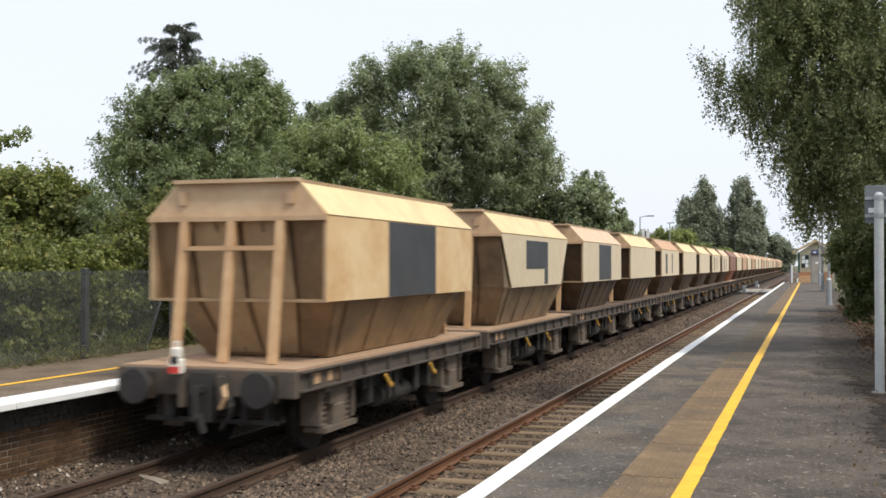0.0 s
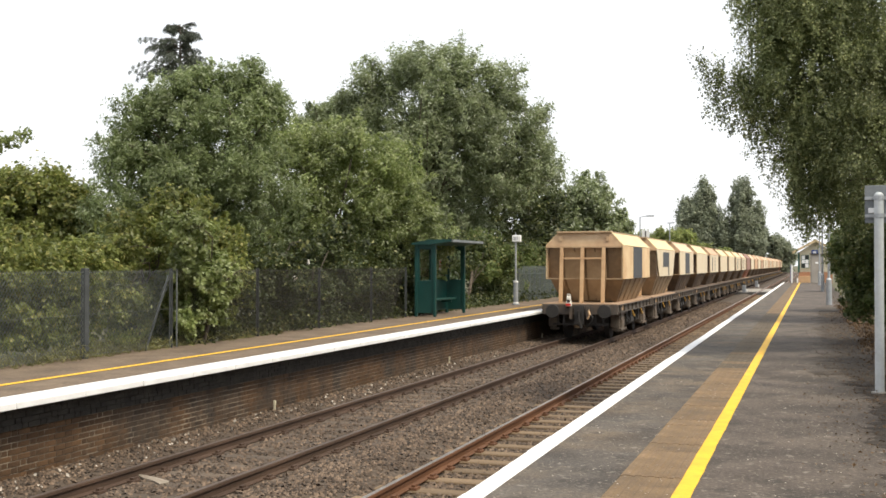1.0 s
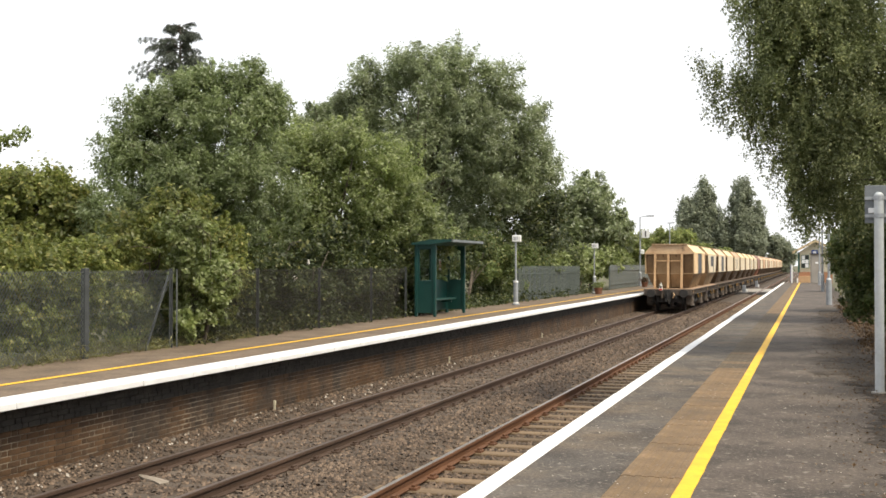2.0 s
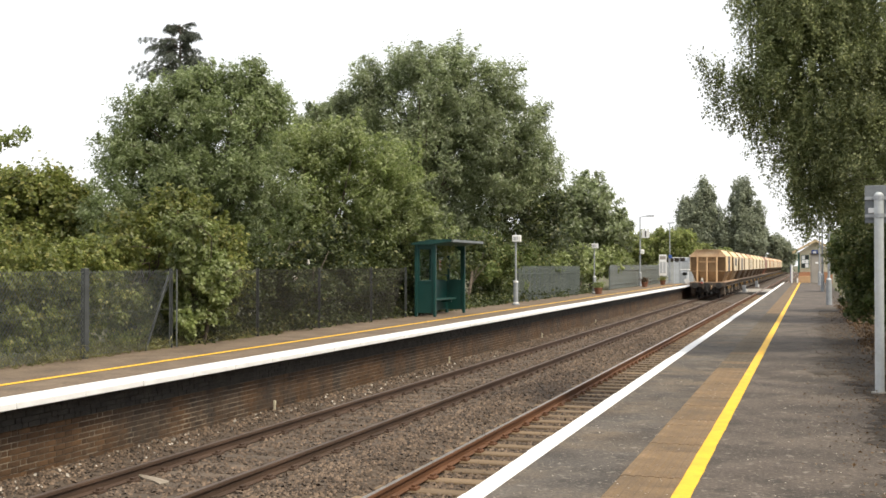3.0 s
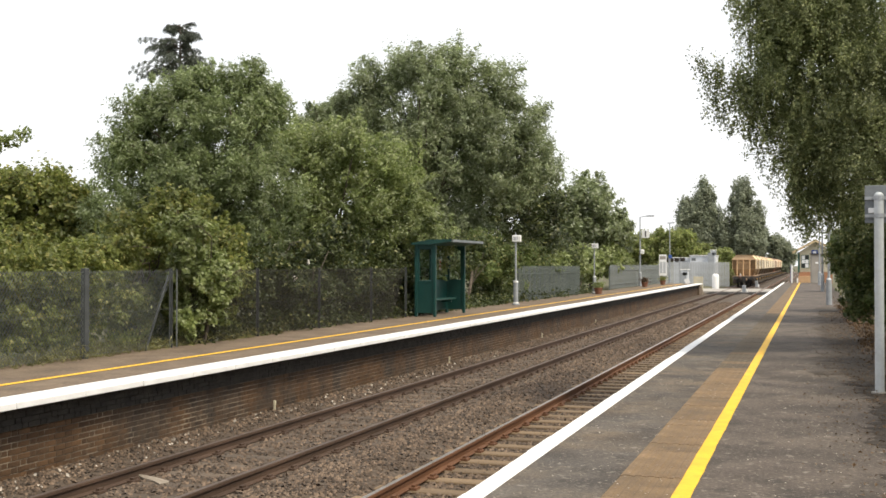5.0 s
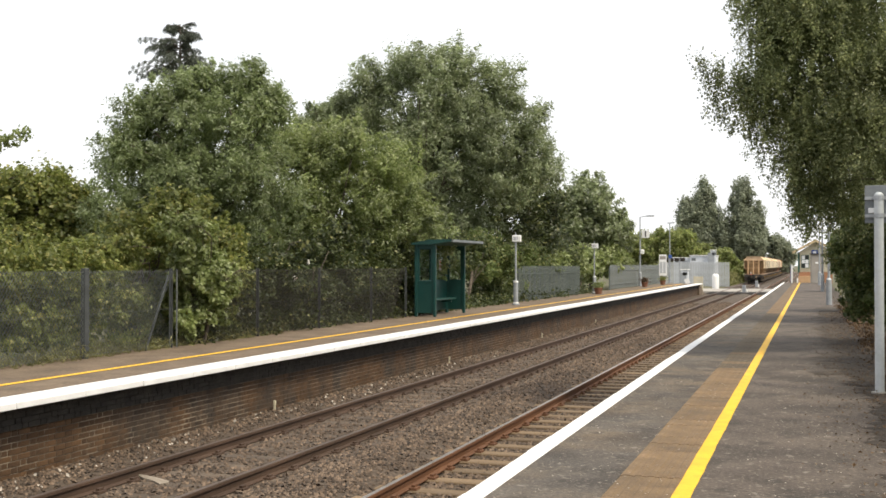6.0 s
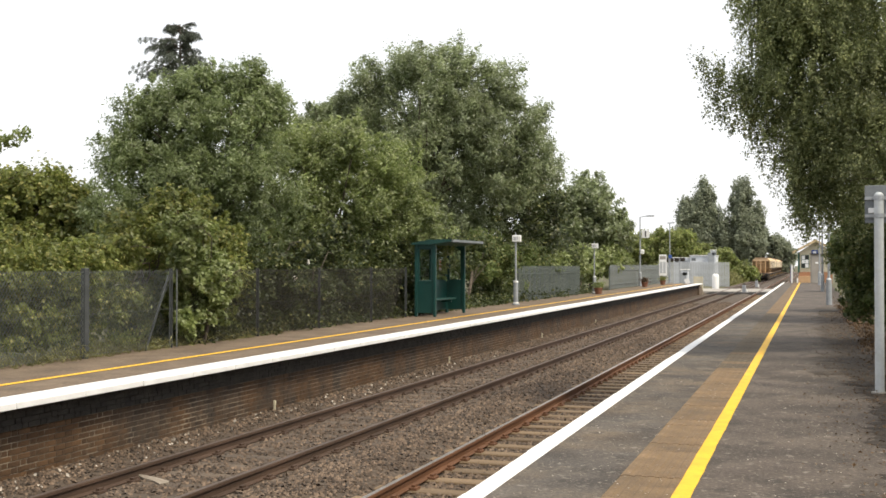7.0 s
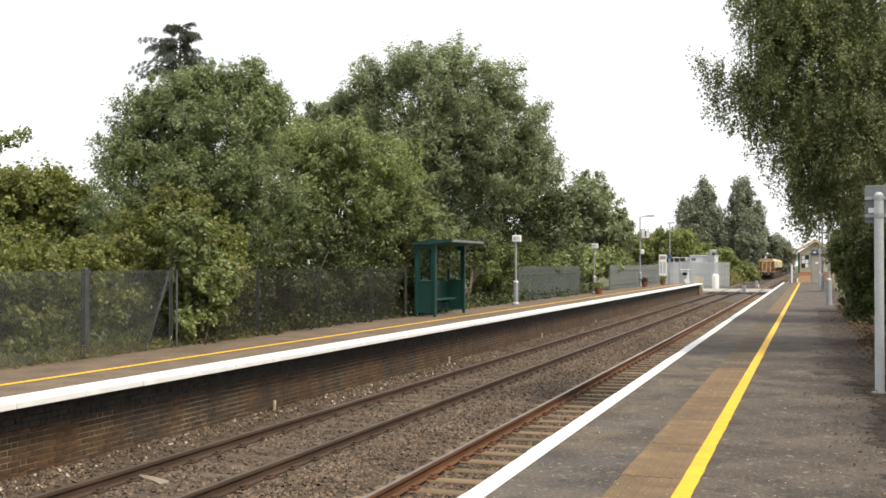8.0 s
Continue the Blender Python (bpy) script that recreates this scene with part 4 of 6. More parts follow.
def locomotive(y):
    w = holder("locomotive", "pale diesel locomotive at the head of the train", "locomotive", pose(FAR_TRACK, y, RAIL))
    bm = bmesh.new()
    prism(bm, [(-1.32, 1.2), (1.32, 1.2), (1.32, 3.2), (1.0, 3.75), (0.45, 3.9), (-0.45, 3.9), (-1.0, 3.75), (-1.32, 3.2)], -9.6, 9.6, "y")
    part("body", bm, GREY_PANEL, w, "pale grey-green body")
    part("underframe", boxes((-1.3, 1.3, -10.2, 10.2, 0.9, 1.2), (-1.1, 1.1, -2.5, 2.5, 0.3, 0.9)), FRAME_STEEL, w)
    for e in (-1, 1):
        part("bogie", boxes((-1.2, 1.2, e * 6.4 - 2.3, e * 6.4 + 2.3, 0.35, 0.9), bevel=0.04), DARK_STEEL, w)
        for k in (-1.7, 0, 1.7):
            part("wheel", rods(((-0.8, e * 6.4 + k, 0.5), (0.8, e * 6.4 + k, 0.5), 0.5), n=24), DARK_STEEL, w)
        part("cab_window", boxes((-1.0, -0.1, e * 9.61 - 0.01, e * 9.61 + 0.01, 2.6, 3.3), (0.1, 1.0, e * 9.61 - 0.01, e * 9.61 + 0.01, 2.6, 3.3)), BLACK_INK, w)
    return w


REAR = 16.25            # middle of the last wagon at the start
TRAIN = []
LOOKS = [("square", CREAM, CREAM_ROOF, "rect", DIRTY), ("tapered", PALE_CREAM, CREAM_ROOF, "hook", MID_TAN), ("square", PALE_CREAM, SALMON_ROOF, "late", SOOTY), ("square", PALE_CREAM, CREAM_ROOF, "", SOOTY),
         ("square", PALE_CREAM, SALMON, "bars", SOOTY), ("square", PALE_CREAM, CREAM_ROOF, "", SOOTY), ("square", PALE_CREAM, CREAM_ROOF, "", SOOTY), ("square", PALE_CREAM, CREAM_ROOF, "bars", SOOTY),
         ("square", PALE_CREAM, SALMON_ROOF, "bars", SOOTY), ("square", RED_BROWN, RED_BROWN, "", RED_BROWN)]
for i in range(33):
    far_paint = (PALE_CREAM, SALMON, PALE_CREAM, SALMON, PALE_CREAM)[i % 5]
    form, paint, top, patch, shell = LOOKS[i] if i < len(LOOKS) else ("square", far_paint, SALMON_ROOF if far_paint is PALE_CREAM else SALMON, ("", "bars", "", "")[i % 4], SOOTY)
    if i == 24:
        paint = top = shell = RED_BROWN
    colour = {"cream_wagon_paint": "dirty cream", "pale_cream_paint": "pale cream", "faded_salmon_paint": "faded salmon", "red_brown_paint": "red-brown"}[paint.name]
    words = colour + " stone hopper wagon on grimy underframe" + (", dark side patch" if patch else "")
    TRAIN.append(wagon(REAR + i * WAGON, form, paint, top, patch, shell, words))
tail_lamp(TRAIN[0])
TRAIN.append(locomotive(REAR + 33 * WAGON + 6.2))


# ---- trees and bushes ----
SWAY.append(tree('dense grey-green willow behind the chain-link fence', -15.5, 25.5, 0,
     [(1.41, 0.37, 6.38, 0.63, 0.72, 0.63), (-0.86, -0.37, 5.53, 0.72, 0.82, 0.72), (2.18, 0.64, 5.76, 0.48, 0.55, 0.48), (-0.16, -0.13, 4.94, 1.64, 1.89, 1.64), (-1.43, -0.54, 4.12, 1.12, 1.29, 1.12), (1.26, 0.34, 5.39, 1.27, 1.46, 1.27), (-0.24, -0.12, 2.78, 2.09, 2.40, 2.09), (1.46, 0.43, 3.52, 1.49, 1.71, 1.49), (1.90, 0.54, 6.06, 0.45, 0.51, 0.45), (0.35, 0.02, 6.21, 0.72, 0.82, 0.72), (-1.23, -0.44, 2.33, 1.34, 1.54, 1.34)],
     WILLOW, 2400, 58, 0.22, (0.112, 0.043), 11, droop=-0.6))
SWAY.append(tree('yellow-green hazel bush growing along the fence', -13, 19.5, 0,
     [(0.10, -0.18, 1.93, 0.80, 1.36, 0.80), (0.10, 1.31, 2.57, 0.73, 1.24, 0.73), (0.10, 2.25, 1.08, 0.95, 1.61, 0.95), (0.10, -2.01, 1.38, 0.74, 1.26, 0.74), (0.10, -3.44, 1.29, 0.89, 1.51, 0.89), (0.10, 2.74, 2.10, 0.65, 1.10, 0.65), (0.10, 0.87, 0.87, 0.84, 1.43, 0.84), (0.10, -1.12, 0.60, 0.66, 1.12, 0.66), (0.10, -2.98, 0.48, 0.61, 1.04, 0.61), (0.10, -4.29, 0.74, 0.76, 1.29, 0.76), (0.10, -4.82, 1.50, 0.74, 1.26, 0.74)],
     OLIVE, 1400, 44, 0.15, (0.095, 0.062), 12, trunk_r=0.07, category="bush", name="bush"))
SWAY.append(tree('bright hazel spilling over the chain-link fence', -11.8, 19.85, 0,
     [(0.05, -0.19, 1.47, 0.56, 0.95, 0.56), (0.05, -0.03, 0.71, 0.45, 0.77, 0.45), (0.05, -0.64, 2.16, 0.48, 0.82, 0.48), (0.05, 0.50, 1.23, 0.43, 0.73, 0.43), (0.05, -0.52, 0.44, 0.29, 0.49, 0.29)],
     BRIGHT, 420, 36, 0.12, (0.1, 0.07), 38, trunk_r=0.04, category="bush", name="bush"))
SWAY.append(tree('olive hedgerow tree behind the fence', -21, 25, -0.3,
     [(-0.43, -0.20, 3.44, 1.24, 1.43, 1.24), (0.90, 0.24, 3.59, 1.01, 1.16, 1.01), (1.78, 0.55, 3.13, 0.93, 1.07, 0.93), (0.15, 0.02, 2.20, 1.40, 1.61, 1.40), (1.48, 0.46, 1.88, 1.24, 1.43, 1.24)],
     OLIVE, 1250, 42, 0.25, (0.135, 0.09), 13))
SWAY.append(tree('bright green field maple beside the willow', -14.6, 34, 0,
     [(-2.47, -0.90, 5.36, 1.04, 1.20, 1.04), (1.47, 0.42, 4.60, 1.13, 1.30, 1.13), (2.18, 0.69, 2.34, 1.32, 1.52, 1.32), (-1.04, -0.42, 4.60, 1.79, 2.06, 1.79), (-0.14, -0.13, 5.27, 1.32, 1.52, 1.32), (1.11, 0.32, 2.90, 1.89, 2.17, 1.89), (-1.05, -0.38, 1.96, 1.89, 2.17, 1.89), (0.38, 0.11, 1.39, 1.32, 1.52, 1.32), (-2.12, -0.75, 2.90, 1.32, 1.52, 1.32)],
     BRIGHT, 2000, 54, 0.25, (0.122, 0.062), 14, droop=-0.4))
SWAY.append(tree('large round grey-green sallow behind the platform', -16.5, 49, 0,
     [(-3.03, -1.16, 9.92, 1.19, 1.37, 1.19), (-1.39, -0.62, 10.45, 1.27, 1.46, 1.27), (2.63, 0.72, 10.05, 1.32, 1.52, 1.32), (4.18, 1.27, 8.07, 1.11, 1.28, 1.11), (4.68, 1.46, 6.08, 1.06, 1.22, 1.06), (-3.91, -1.44, 8.99, 1.06, 1.22, 1.06), (0.12, -0.11, 9.47, 2.60, 2.99, 2.60), (-2.40, -0.93, 8.33, 1.99, 2.29, 1.99), (2.37, 0.67, 8.20, 2.38, 2.74, 2.38), (0.10, -0.06, 6.08, 3.71, 4.27, 3.71), (3.0, 0.96, 5.6, 1.8, 2.1, 1.6), (-2.42, -0.89, 5.55, 2.12, 2.44, 2.12), (0.3, 0.2, 3.2, 1.9, 2.3, 2.0), (-1.17, -0.44, 3.43, 2.12, 2.44, 2.12), (3.87, 1.19, 6.87, 1.19, 1.37, 1.19)],
     SALLOW, 2700, 60, 0.36, (0.176, 0.068), 15, trunk_r=0.26, droop=-0.6, boughs=17))
tree('grey-green tree behind the willow', -25, 55, 0,
     [(0.11, -0.10, 8.96, 1.54, 1.77, 1.54), (1.28, 0.28, 9.42, 1.39, 1.59, 1.39), (-0.92, -0.43, 8.04, 1.54, 1.77, 1.54)],
     SALLOW, 600, 46, 0.35, (0.22, 0.1), 16)
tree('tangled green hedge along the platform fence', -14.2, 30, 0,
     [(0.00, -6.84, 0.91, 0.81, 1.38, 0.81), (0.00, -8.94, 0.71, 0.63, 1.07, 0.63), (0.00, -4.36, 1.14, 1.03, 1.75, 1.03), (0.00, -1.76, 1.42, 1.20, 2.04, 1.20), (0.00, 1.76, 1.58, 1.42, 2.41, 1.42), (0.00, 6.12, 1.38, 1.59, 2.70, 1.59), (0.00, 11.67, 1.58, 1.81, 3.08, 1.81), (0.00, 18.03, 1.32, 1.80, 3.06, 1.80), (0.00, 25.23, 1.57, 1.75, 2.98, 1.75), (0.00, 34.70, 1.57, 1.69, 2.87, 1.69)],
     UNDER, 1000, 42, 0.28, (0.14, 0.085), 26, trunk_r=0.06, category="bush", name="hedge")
SWAY.append(tree('low bramble bush along the platform fence', -12.8, 28, 0,
     [(0.00, -3.16, 0.88, 0.78, 1.33, 0.78), (0.00, -0.50, 0.66, 0.70, 1.19, 0.70), (-0.00, 2.70, 1.07, 0.94, 1.60, 0.94), (0.00, 5.56, 1.40, 0.92, 1.56, 0.92), (0.00, -4.89, 1.19, 0.67, 1.14, 0.67)],
     UNDER, 900, 44, 0.17, (0.1, 0.065), 17, trunk_r=0.06, category="bush", name="bush"))
# The darker laurel leaf stands in for the sallow's shade on this bush.
tree('green bush beside the waiting shelter, leaves darkened for shade', -13, 42, 0,
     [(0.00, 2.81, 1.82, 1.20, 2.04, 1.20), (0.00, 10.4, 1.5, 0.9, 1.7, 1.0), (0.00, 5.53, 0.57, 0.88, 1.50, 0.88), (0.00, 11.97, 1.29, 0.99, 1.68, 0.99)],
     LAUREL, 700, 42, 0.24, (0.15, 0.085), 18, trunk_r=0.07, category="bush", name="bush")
# Thicket filling the hollow, its shade put into the dark leaf colour.
tree('thicket under the tall sallow, leaves darkened for its shade', -17.2, 57, 0,
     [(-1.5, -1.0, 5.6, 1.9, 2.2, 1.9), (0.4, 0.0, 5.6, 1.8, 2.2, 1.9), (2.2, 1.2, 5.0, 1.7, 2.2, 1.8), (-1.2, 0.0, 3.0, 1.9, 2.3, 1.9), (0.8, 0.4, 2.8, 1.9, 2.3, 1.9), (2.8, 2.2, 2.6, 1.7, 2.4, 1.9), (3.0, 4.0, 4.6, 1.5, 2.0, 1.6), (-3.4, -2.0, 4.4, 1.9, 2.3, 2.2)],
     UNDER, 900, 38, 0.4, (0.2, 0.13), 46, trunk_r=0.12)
SWAY.append(tree('dense green sallow beside the far platform', -14.6, 77, 0,
     [(-0.23, -0.17, 5.94, 2.07, 2.38, 2.07), (-1.75, -0.65, 4.35, 2.39, 2.75, 2.39), (1.08, 0.30, 3.95, 1.79, 2.06, 1.79), (-3.26, -1.14, 3.55, 1.99, 2.29, 1.99), (-1.00, -0.37, 2.36, 1.99, 2.29, 1.99)],
     SALLOW, 1150, 44, 0.42, (0.3, 0.14), 19))
tree('yellow-green hedge beyond the far platform', -24, 165, -1,
     [(-0.98, -0.40, 5.04, 3.03, 3.48, 3.03), (3.81, 1.19, 5.04, 3.03, 3.48, 3.03), (6.36, 2.04, 5.38, 2.52, 2.90, 2.52), (8.43, 2.75, 4.03, 2.10, 2.42, 2.10), (1.41, 0.40, 4.20, 3.37, 3.87, 3.37), (10.18, 3.35, 2.94, 1.85, 2.13, 1.85)],
     PALE_HEDGE, 1000, 40, 0.5, (0.34, 0.2), 20, category="bush", name="hedge")
tree('tall dark poplar beyond the level crossing', -21, 225, 0,
     [(1.0, 0.3, 14.6, 2.0, 2.3, 3.9), (-2.4, -0.8, 10.6, 1.9, 2.2, 4.4), (-0.6, -0.2, 9.4, 2.4, 2.7, 4.6), (2.2, 0.6, 9.6, 2.3, 2.7, 5.6), (0.35, 0.02, 5.4, 3.9, 4.5, 3.6)],
     POPLAR, 900, 46, 0.8, (0.46, 0.32), 21, stretch_z=1.5, trunk_r=0.4)
tree('tall dark poplar beyond the level crossing', -14, 225, 0,
     [(1.3, 0.23, 14.7, 2.0, 2.4, 4.0), (0.4, -0.1, 10.2, 2.1, 2.5, 5.2), (3.1, 0.88, 10.6, 2.2, 2.6, 5.0), (2.03, 0.59, 5.96, 3.4, 4.0, 3.6), (-2.4, -0.8, 7.3, 1.7, 2.2, 5.0)],
     POPLAR, 900, 46, 0.8, (0.46, 0.32), 22, stretch_z=1.5, trunk_r=0.4)
tree('dark distant woodland beside the line', -10, 260, 0,
     [(-0.08, -0.11, 5.31, 2.56, 2.95, 2.56), (3.57, 1.11, 5.31, 2.31, 2.65, 2.31), (-7.98, -2.74, 5.31, 3.84, 4.42, 3.84), (-18.31, -6.19, 6.60, 3.59, 4.12, 3.59), (5.38, 1.73, 4.03, 1.79, 2.06, 1.79), (-6.17, -2.10, 3.39, 2.82, 3.24, 2.82), (-2.52, -0.89, 3.39, 2.56, 2.95, 2.56), (-11.03, -3.72, 3.39, 3.07, 3.54, 3.07), (2.34, 0.73, 3.01, 1.54, 1.77, 1.54), (-14.5, -4.6, 2.2, 2.8, 3.2, 2.6), (-10.5, -3.4, 1.6, 2.6, 3.0, 2.2), (-7.0, -2.2, 1.2, 2.6, 3.0, 2.2), (-4.0, -1.2, 1.2, 2.4, 2.8, 2.2), (-1.2, -0.4, 1.3, 2.2, 2.6, 2.2), (1.6, 0.4, 1.2, 2.0, 2.4, 2.0), (4.6, 1.4, 1.6, 1.8, 2.2, 2.0), (-1.6, -0.4, 8.4, 2.3, 2.8, 2.9), (0.6, 0.2, 7.2, 2.1, 2.5, 2.6), (2.4, 0.7, 6.2, 1.8, 2.2, 2.2), (4.0, 1.2, 5.2, 1.5, 1.9, 1.9)],
     POPLAR, 1250, 36, 0.85, (0.58, 0.42), 23, trunk_r=0.3, name="woodland", category="trees", kind="stuff")
SWAY.append(tree('weeping birch hanging over the near platform', 3.2, 21.5, 0,
     [(-3.02, -1.09, 5.36, 1.19, 1.37, 1.19), (-3.7, -1.3, 4.67, 0.62, 0.72, 0.62), (-4.4, -1.54, 4.77, 0.3, 0.36, 0.26), (-4.80, -1.67, 4.87, 0.20, 0.23, 0.20), (-5.04, -1.75, 5.05, 0.15, 0.17, 0.07), (-4.80, -1.66, 4.47, 0.16, 0.18, 0.30), (-4.4, -1.56, 6.2, 0.14, 0.17, 0.40), (-3.22, -1.12, 3.38, 0.70, 0.80, 0.70), (-2.37, -0.84, 3.28, 1.09, 1.26, 1.09), (-2.65, -0.95, 4.37, 1.19, 1.37, 1.19), (-3.9, -1.38, 6.1, 0.42, 0.5, 0.5), (-3.13, -1.08, 2.58, 0.45, 0.51, 0.45), (-3.69, -1.29, 3.77, 0.50, 0.57, 0.50), (-4.25, -1.48, 4.27, 0.40, 0.46, 0.40), (-3.9, -1.37, 5.3, 0.5, 0.57, 0.5), (-3.49, -1.25, 6.06, 0.89, 1.03, 0.89), (-3.32, -1.14, 2.43, 0.25, 0.29, 0.25), (-2.55, -0.94, 6.06, 1.09, 1.26, 1.09), (-1.99, -0.73, 4.77, 0.99, 1.14, 0.99)],
     BIRCH, 3700, 44, 0.155, (0.05, 0.034), 24, droop=1.2, stretch_z=1.3, hang=1.9, sprays=0.2, strand=2.0, trunk_r=0.2, fork=(-0.6, -0.3, 4.2)))
upper_crown(SWAY[-1], [(-1.4, -0.4, 7.9, 2.0, 2.2, 1.4), (0.6, 0.2, 9.4, 2.4, 2.4, 1.9), (1.6, 0.3, 7.4, 2.2, 2.6, 1.6), (1.4, -0.2, 5.2, 2.2, 2.4, 1.6)], 900, 81)
SWAY.append(tree('tall birch beside the near platform', 3.4, 33, 0,
     [(-1.97, -0.71, 3.75, 1.24, 1.43, 1.24), (-0.93, -0.39, 4.99, 1.86, 2.14, 1.86), (-0.65, -0.26, 2.67, 1.70, 1.96, 1.70), (-1.96, -0.73, 5.30, 1.24, 1.43, 1.24), (-0.04, -0.12, 7.01, 2.01, 2.32, 2.01), (-0.35, -0.17, 3.75, 1.86, 2.14, 1.86), (-1.53, -0.54, 2.05, 0.93, 1.07, 0.93)],
     BIRCH, 1100, 34, 0.24, (0.1, 0.07), 39, droop=1.0, stretch_z=1.4, trunk_r=0.16))
upper_crown(SWAY[-1], [(0.3, 0.2, 10.2, 2.3, 2.3, 1.8), (1.8, -1.6, 8.2, 2.2, 2.4, 1.8), (1.8, -1.2, 5.2, 2.0, 2.4, 1.8)], 800, 82)
tree('dark laurel hedge beside the near platform', 2.0, 24, 0,
     [(-0.63, -0.24, 1.82, 0.91, 1.04, 0.91), (-0.21, -0.08, 0.79, 0.79, 0.91, 0.79), (-0.96, -0.33, 1.02, 0.51, 0.59, 0.51), (-1.06, -0.38, 1.93, 0.57, 0.65, 0.57), (-0.52, -0.21, 2.61, 0.68, 0.78, 0.68)],
     LAUREL, 800, 38, 0.15, (0.085, 0.055), 27, trunk_r=0.06, category="bush", name="hedge")
tree('dark laurel hedge beside the near platform', 2.2, 40, 0,
     [(-0.59, -0.22, 1.39, 0.73, 0.83, 0.73), (-0.17, -0.09, 2.34, 1.15, 1.32, 1.15), (-0.89, -0.33, 2.44, 0.46, 0.53, 0.46), (0.00, -0.01, 0.63, 0.95, 1.10, 0.95), (-0.59, -0.21, 0.53, 0.46, 0.53, 0.46)],
     LAUREL, 900, 38, 0.22, (0.12, 0.08), 28, trunk_r=0.06, category="bush", name="hedge")
# Unseen run of hedge, added to shade the right of the platform.
tree('dark laurel hedge beside the near platform', 2.9, 8, 0,
     [(0.0, -9.0, 1.3, 0.9, 2.4, 1.4), (0.1, -5.0, 1.4, 0.9, 2.4, 1.6), (0.0, -1.0, 1.5, 0.9, 2.4, 1.6), (-0.1, 3.0, 1.5, 0.9, 2.4, 1.7), (-0.1, 7.0, 1.6, 0.9, 2.4, 1.7), (-0.2, 11.0, 1.7, 0.9, 2.4, 1.8)],
     LAUREL, 700, 24, 0.36, (0.17, 0.12), 45, trunk_r=0.06, category="bush", name="hedge")
tree('dark hedge beyond the near platform lamps', 2.6, 70, 0,
     [(-0.72, -0.26, 1.57, 0.44, 0.50, 0.44), (-0.30, -0.14, 2.58, 1.01, 1.16, 1.01), (-0.97, -0.37, 3.08, 0.40, 0.46, 0.40), (-0.47, -0.17, 0.73, 0.40, 0.46, 0.40)],
     LAUREL, 600, 36, 0.3, (0.2, 0.13), 29, trunk_r=0.06, category="bush", name="hedge")
SWAY.append(tree('young tree with a leafy sprig beside the platform', -13.5, 11.5, 0,
     [(2.39, 0.74, 3.36, 0.46, 0.52, 0.42), (2.82, 0.89, 3.24, 0.2, 0.22, 0.12), (3.04, 0.96, 3.3, 0.14, 0.15, 0.08), (3.2, 1.02, 3.38, 0.12, 0.12, 0.06), (3.32, 1.06, 3.45, 0.07, 0.08, 0.04), (2.3, 0.72, 2.5, 0.4, 0.5, 0.4)],
     BRIGHT, 300, 10, 0.1, (0.08, 0.042), 30, trunk_r=0.05, sprays=0.3))
tree('yellow-green bushes on the bank beyond the crossing', -12.5, 175, -1.1,
     [(0.67, 0.19, 1.92, 1.74, 2.00, 1.74), (2.73, 0.89, 1.57, 1.39, 1.60, 1.39), (-0.57, -0.24, 3.31, 1.92, 2.20, 1.92), (4.38, 1.44, 1.04, 0.87, 1.00, 0.87)],
     PALE_HEDGE, 500, 34, 0.5, (0.4, 0.24), 37, trunk_r=0.06, category="bush", name="bush")
tree('green bush behind the far platform fence', -13.3, 66, 0,
     [(0.00, 3.81, 1.56, 0.87, 1.48, 0.87), (-0.00, 10.04, 1.87, 1.02, 1.73, 1.02), (0.00, -0.68, 1.74, 0.81, 1.38, 0.81), (0.00, -6.13, 1.57, 0.63, 1.07, 0.63), (0.00, 15.56, 1.73, 0.75, 1.27, 0.75)],
     BRIGHT, 500, 38, 0.35, (0.24, 0.14), 40, trunk_r=0.06, category="bush", name="bush")
tree('distant green hedgerow trees', -130, 260, 0,
     [(55.39, 18.36, 4.70, 5.02, 5.77, 5.02), (61.00, 20.22, 5.58, 5.02, 5.77, 5.02), (66.59, 22.09, 4.55, 5.02, 5.77, 5.02), (72.19, 23.95, 5.44, 5.02, 5.77, 5.02), (77.79, 25.82, 4.40, 5.02, 5.77, 5.02), (83.39, 27.67, 5.29, 5.02, 5.77, 5.02), (88.99, 29.55, 4.26, 5.02, 5.77, 5.02), (94.59, 31.40, 5.14, 5.02, 5.77, 5.02), (100.18, 33.28, 4.11, 5.02, 5.77, 5.02)],
     SALLOW, 700, 34, 0.8, (0.6, 0.4), 35, trunk_r=0.2, name="woodland", category="trees", kind="stuff")
tree('green trees behind the hedge', -60, 70, 0,
     [(-1.16, -0.43, 3.31, 2.63, 3.02, 2.63), (1.96, 0.60, 3.39, 2.63, 3.02, 2.63), (5.07, 1.64, 3.48, 2.63, 3.02, 2.63), (8.19, 2.67, 3.57, 2.63, 3.02, 2.63), (11.30, 3.71, 3.66, 2.63, 3.02, 2.63), (14.42, 4.74, 3.74, 2.63, 3.02, 2.63), (17.53, 5.78, 3.83, 2.63, 3.02, 2.63), (20.65, 6.81, 3.92, 2.63, 3.02, 2.63), (23.76, 7.85, 4.01, 2.63, 3.02, 2.63), (26.87, 8.88, 4.09, 2.63, 3.02, 2.63)],
     SALLOW, 700, 36, 0.6, (0.4, 0.25), 36, trunk_r=0.2, name="woodland", category="trees", kind="stuff")


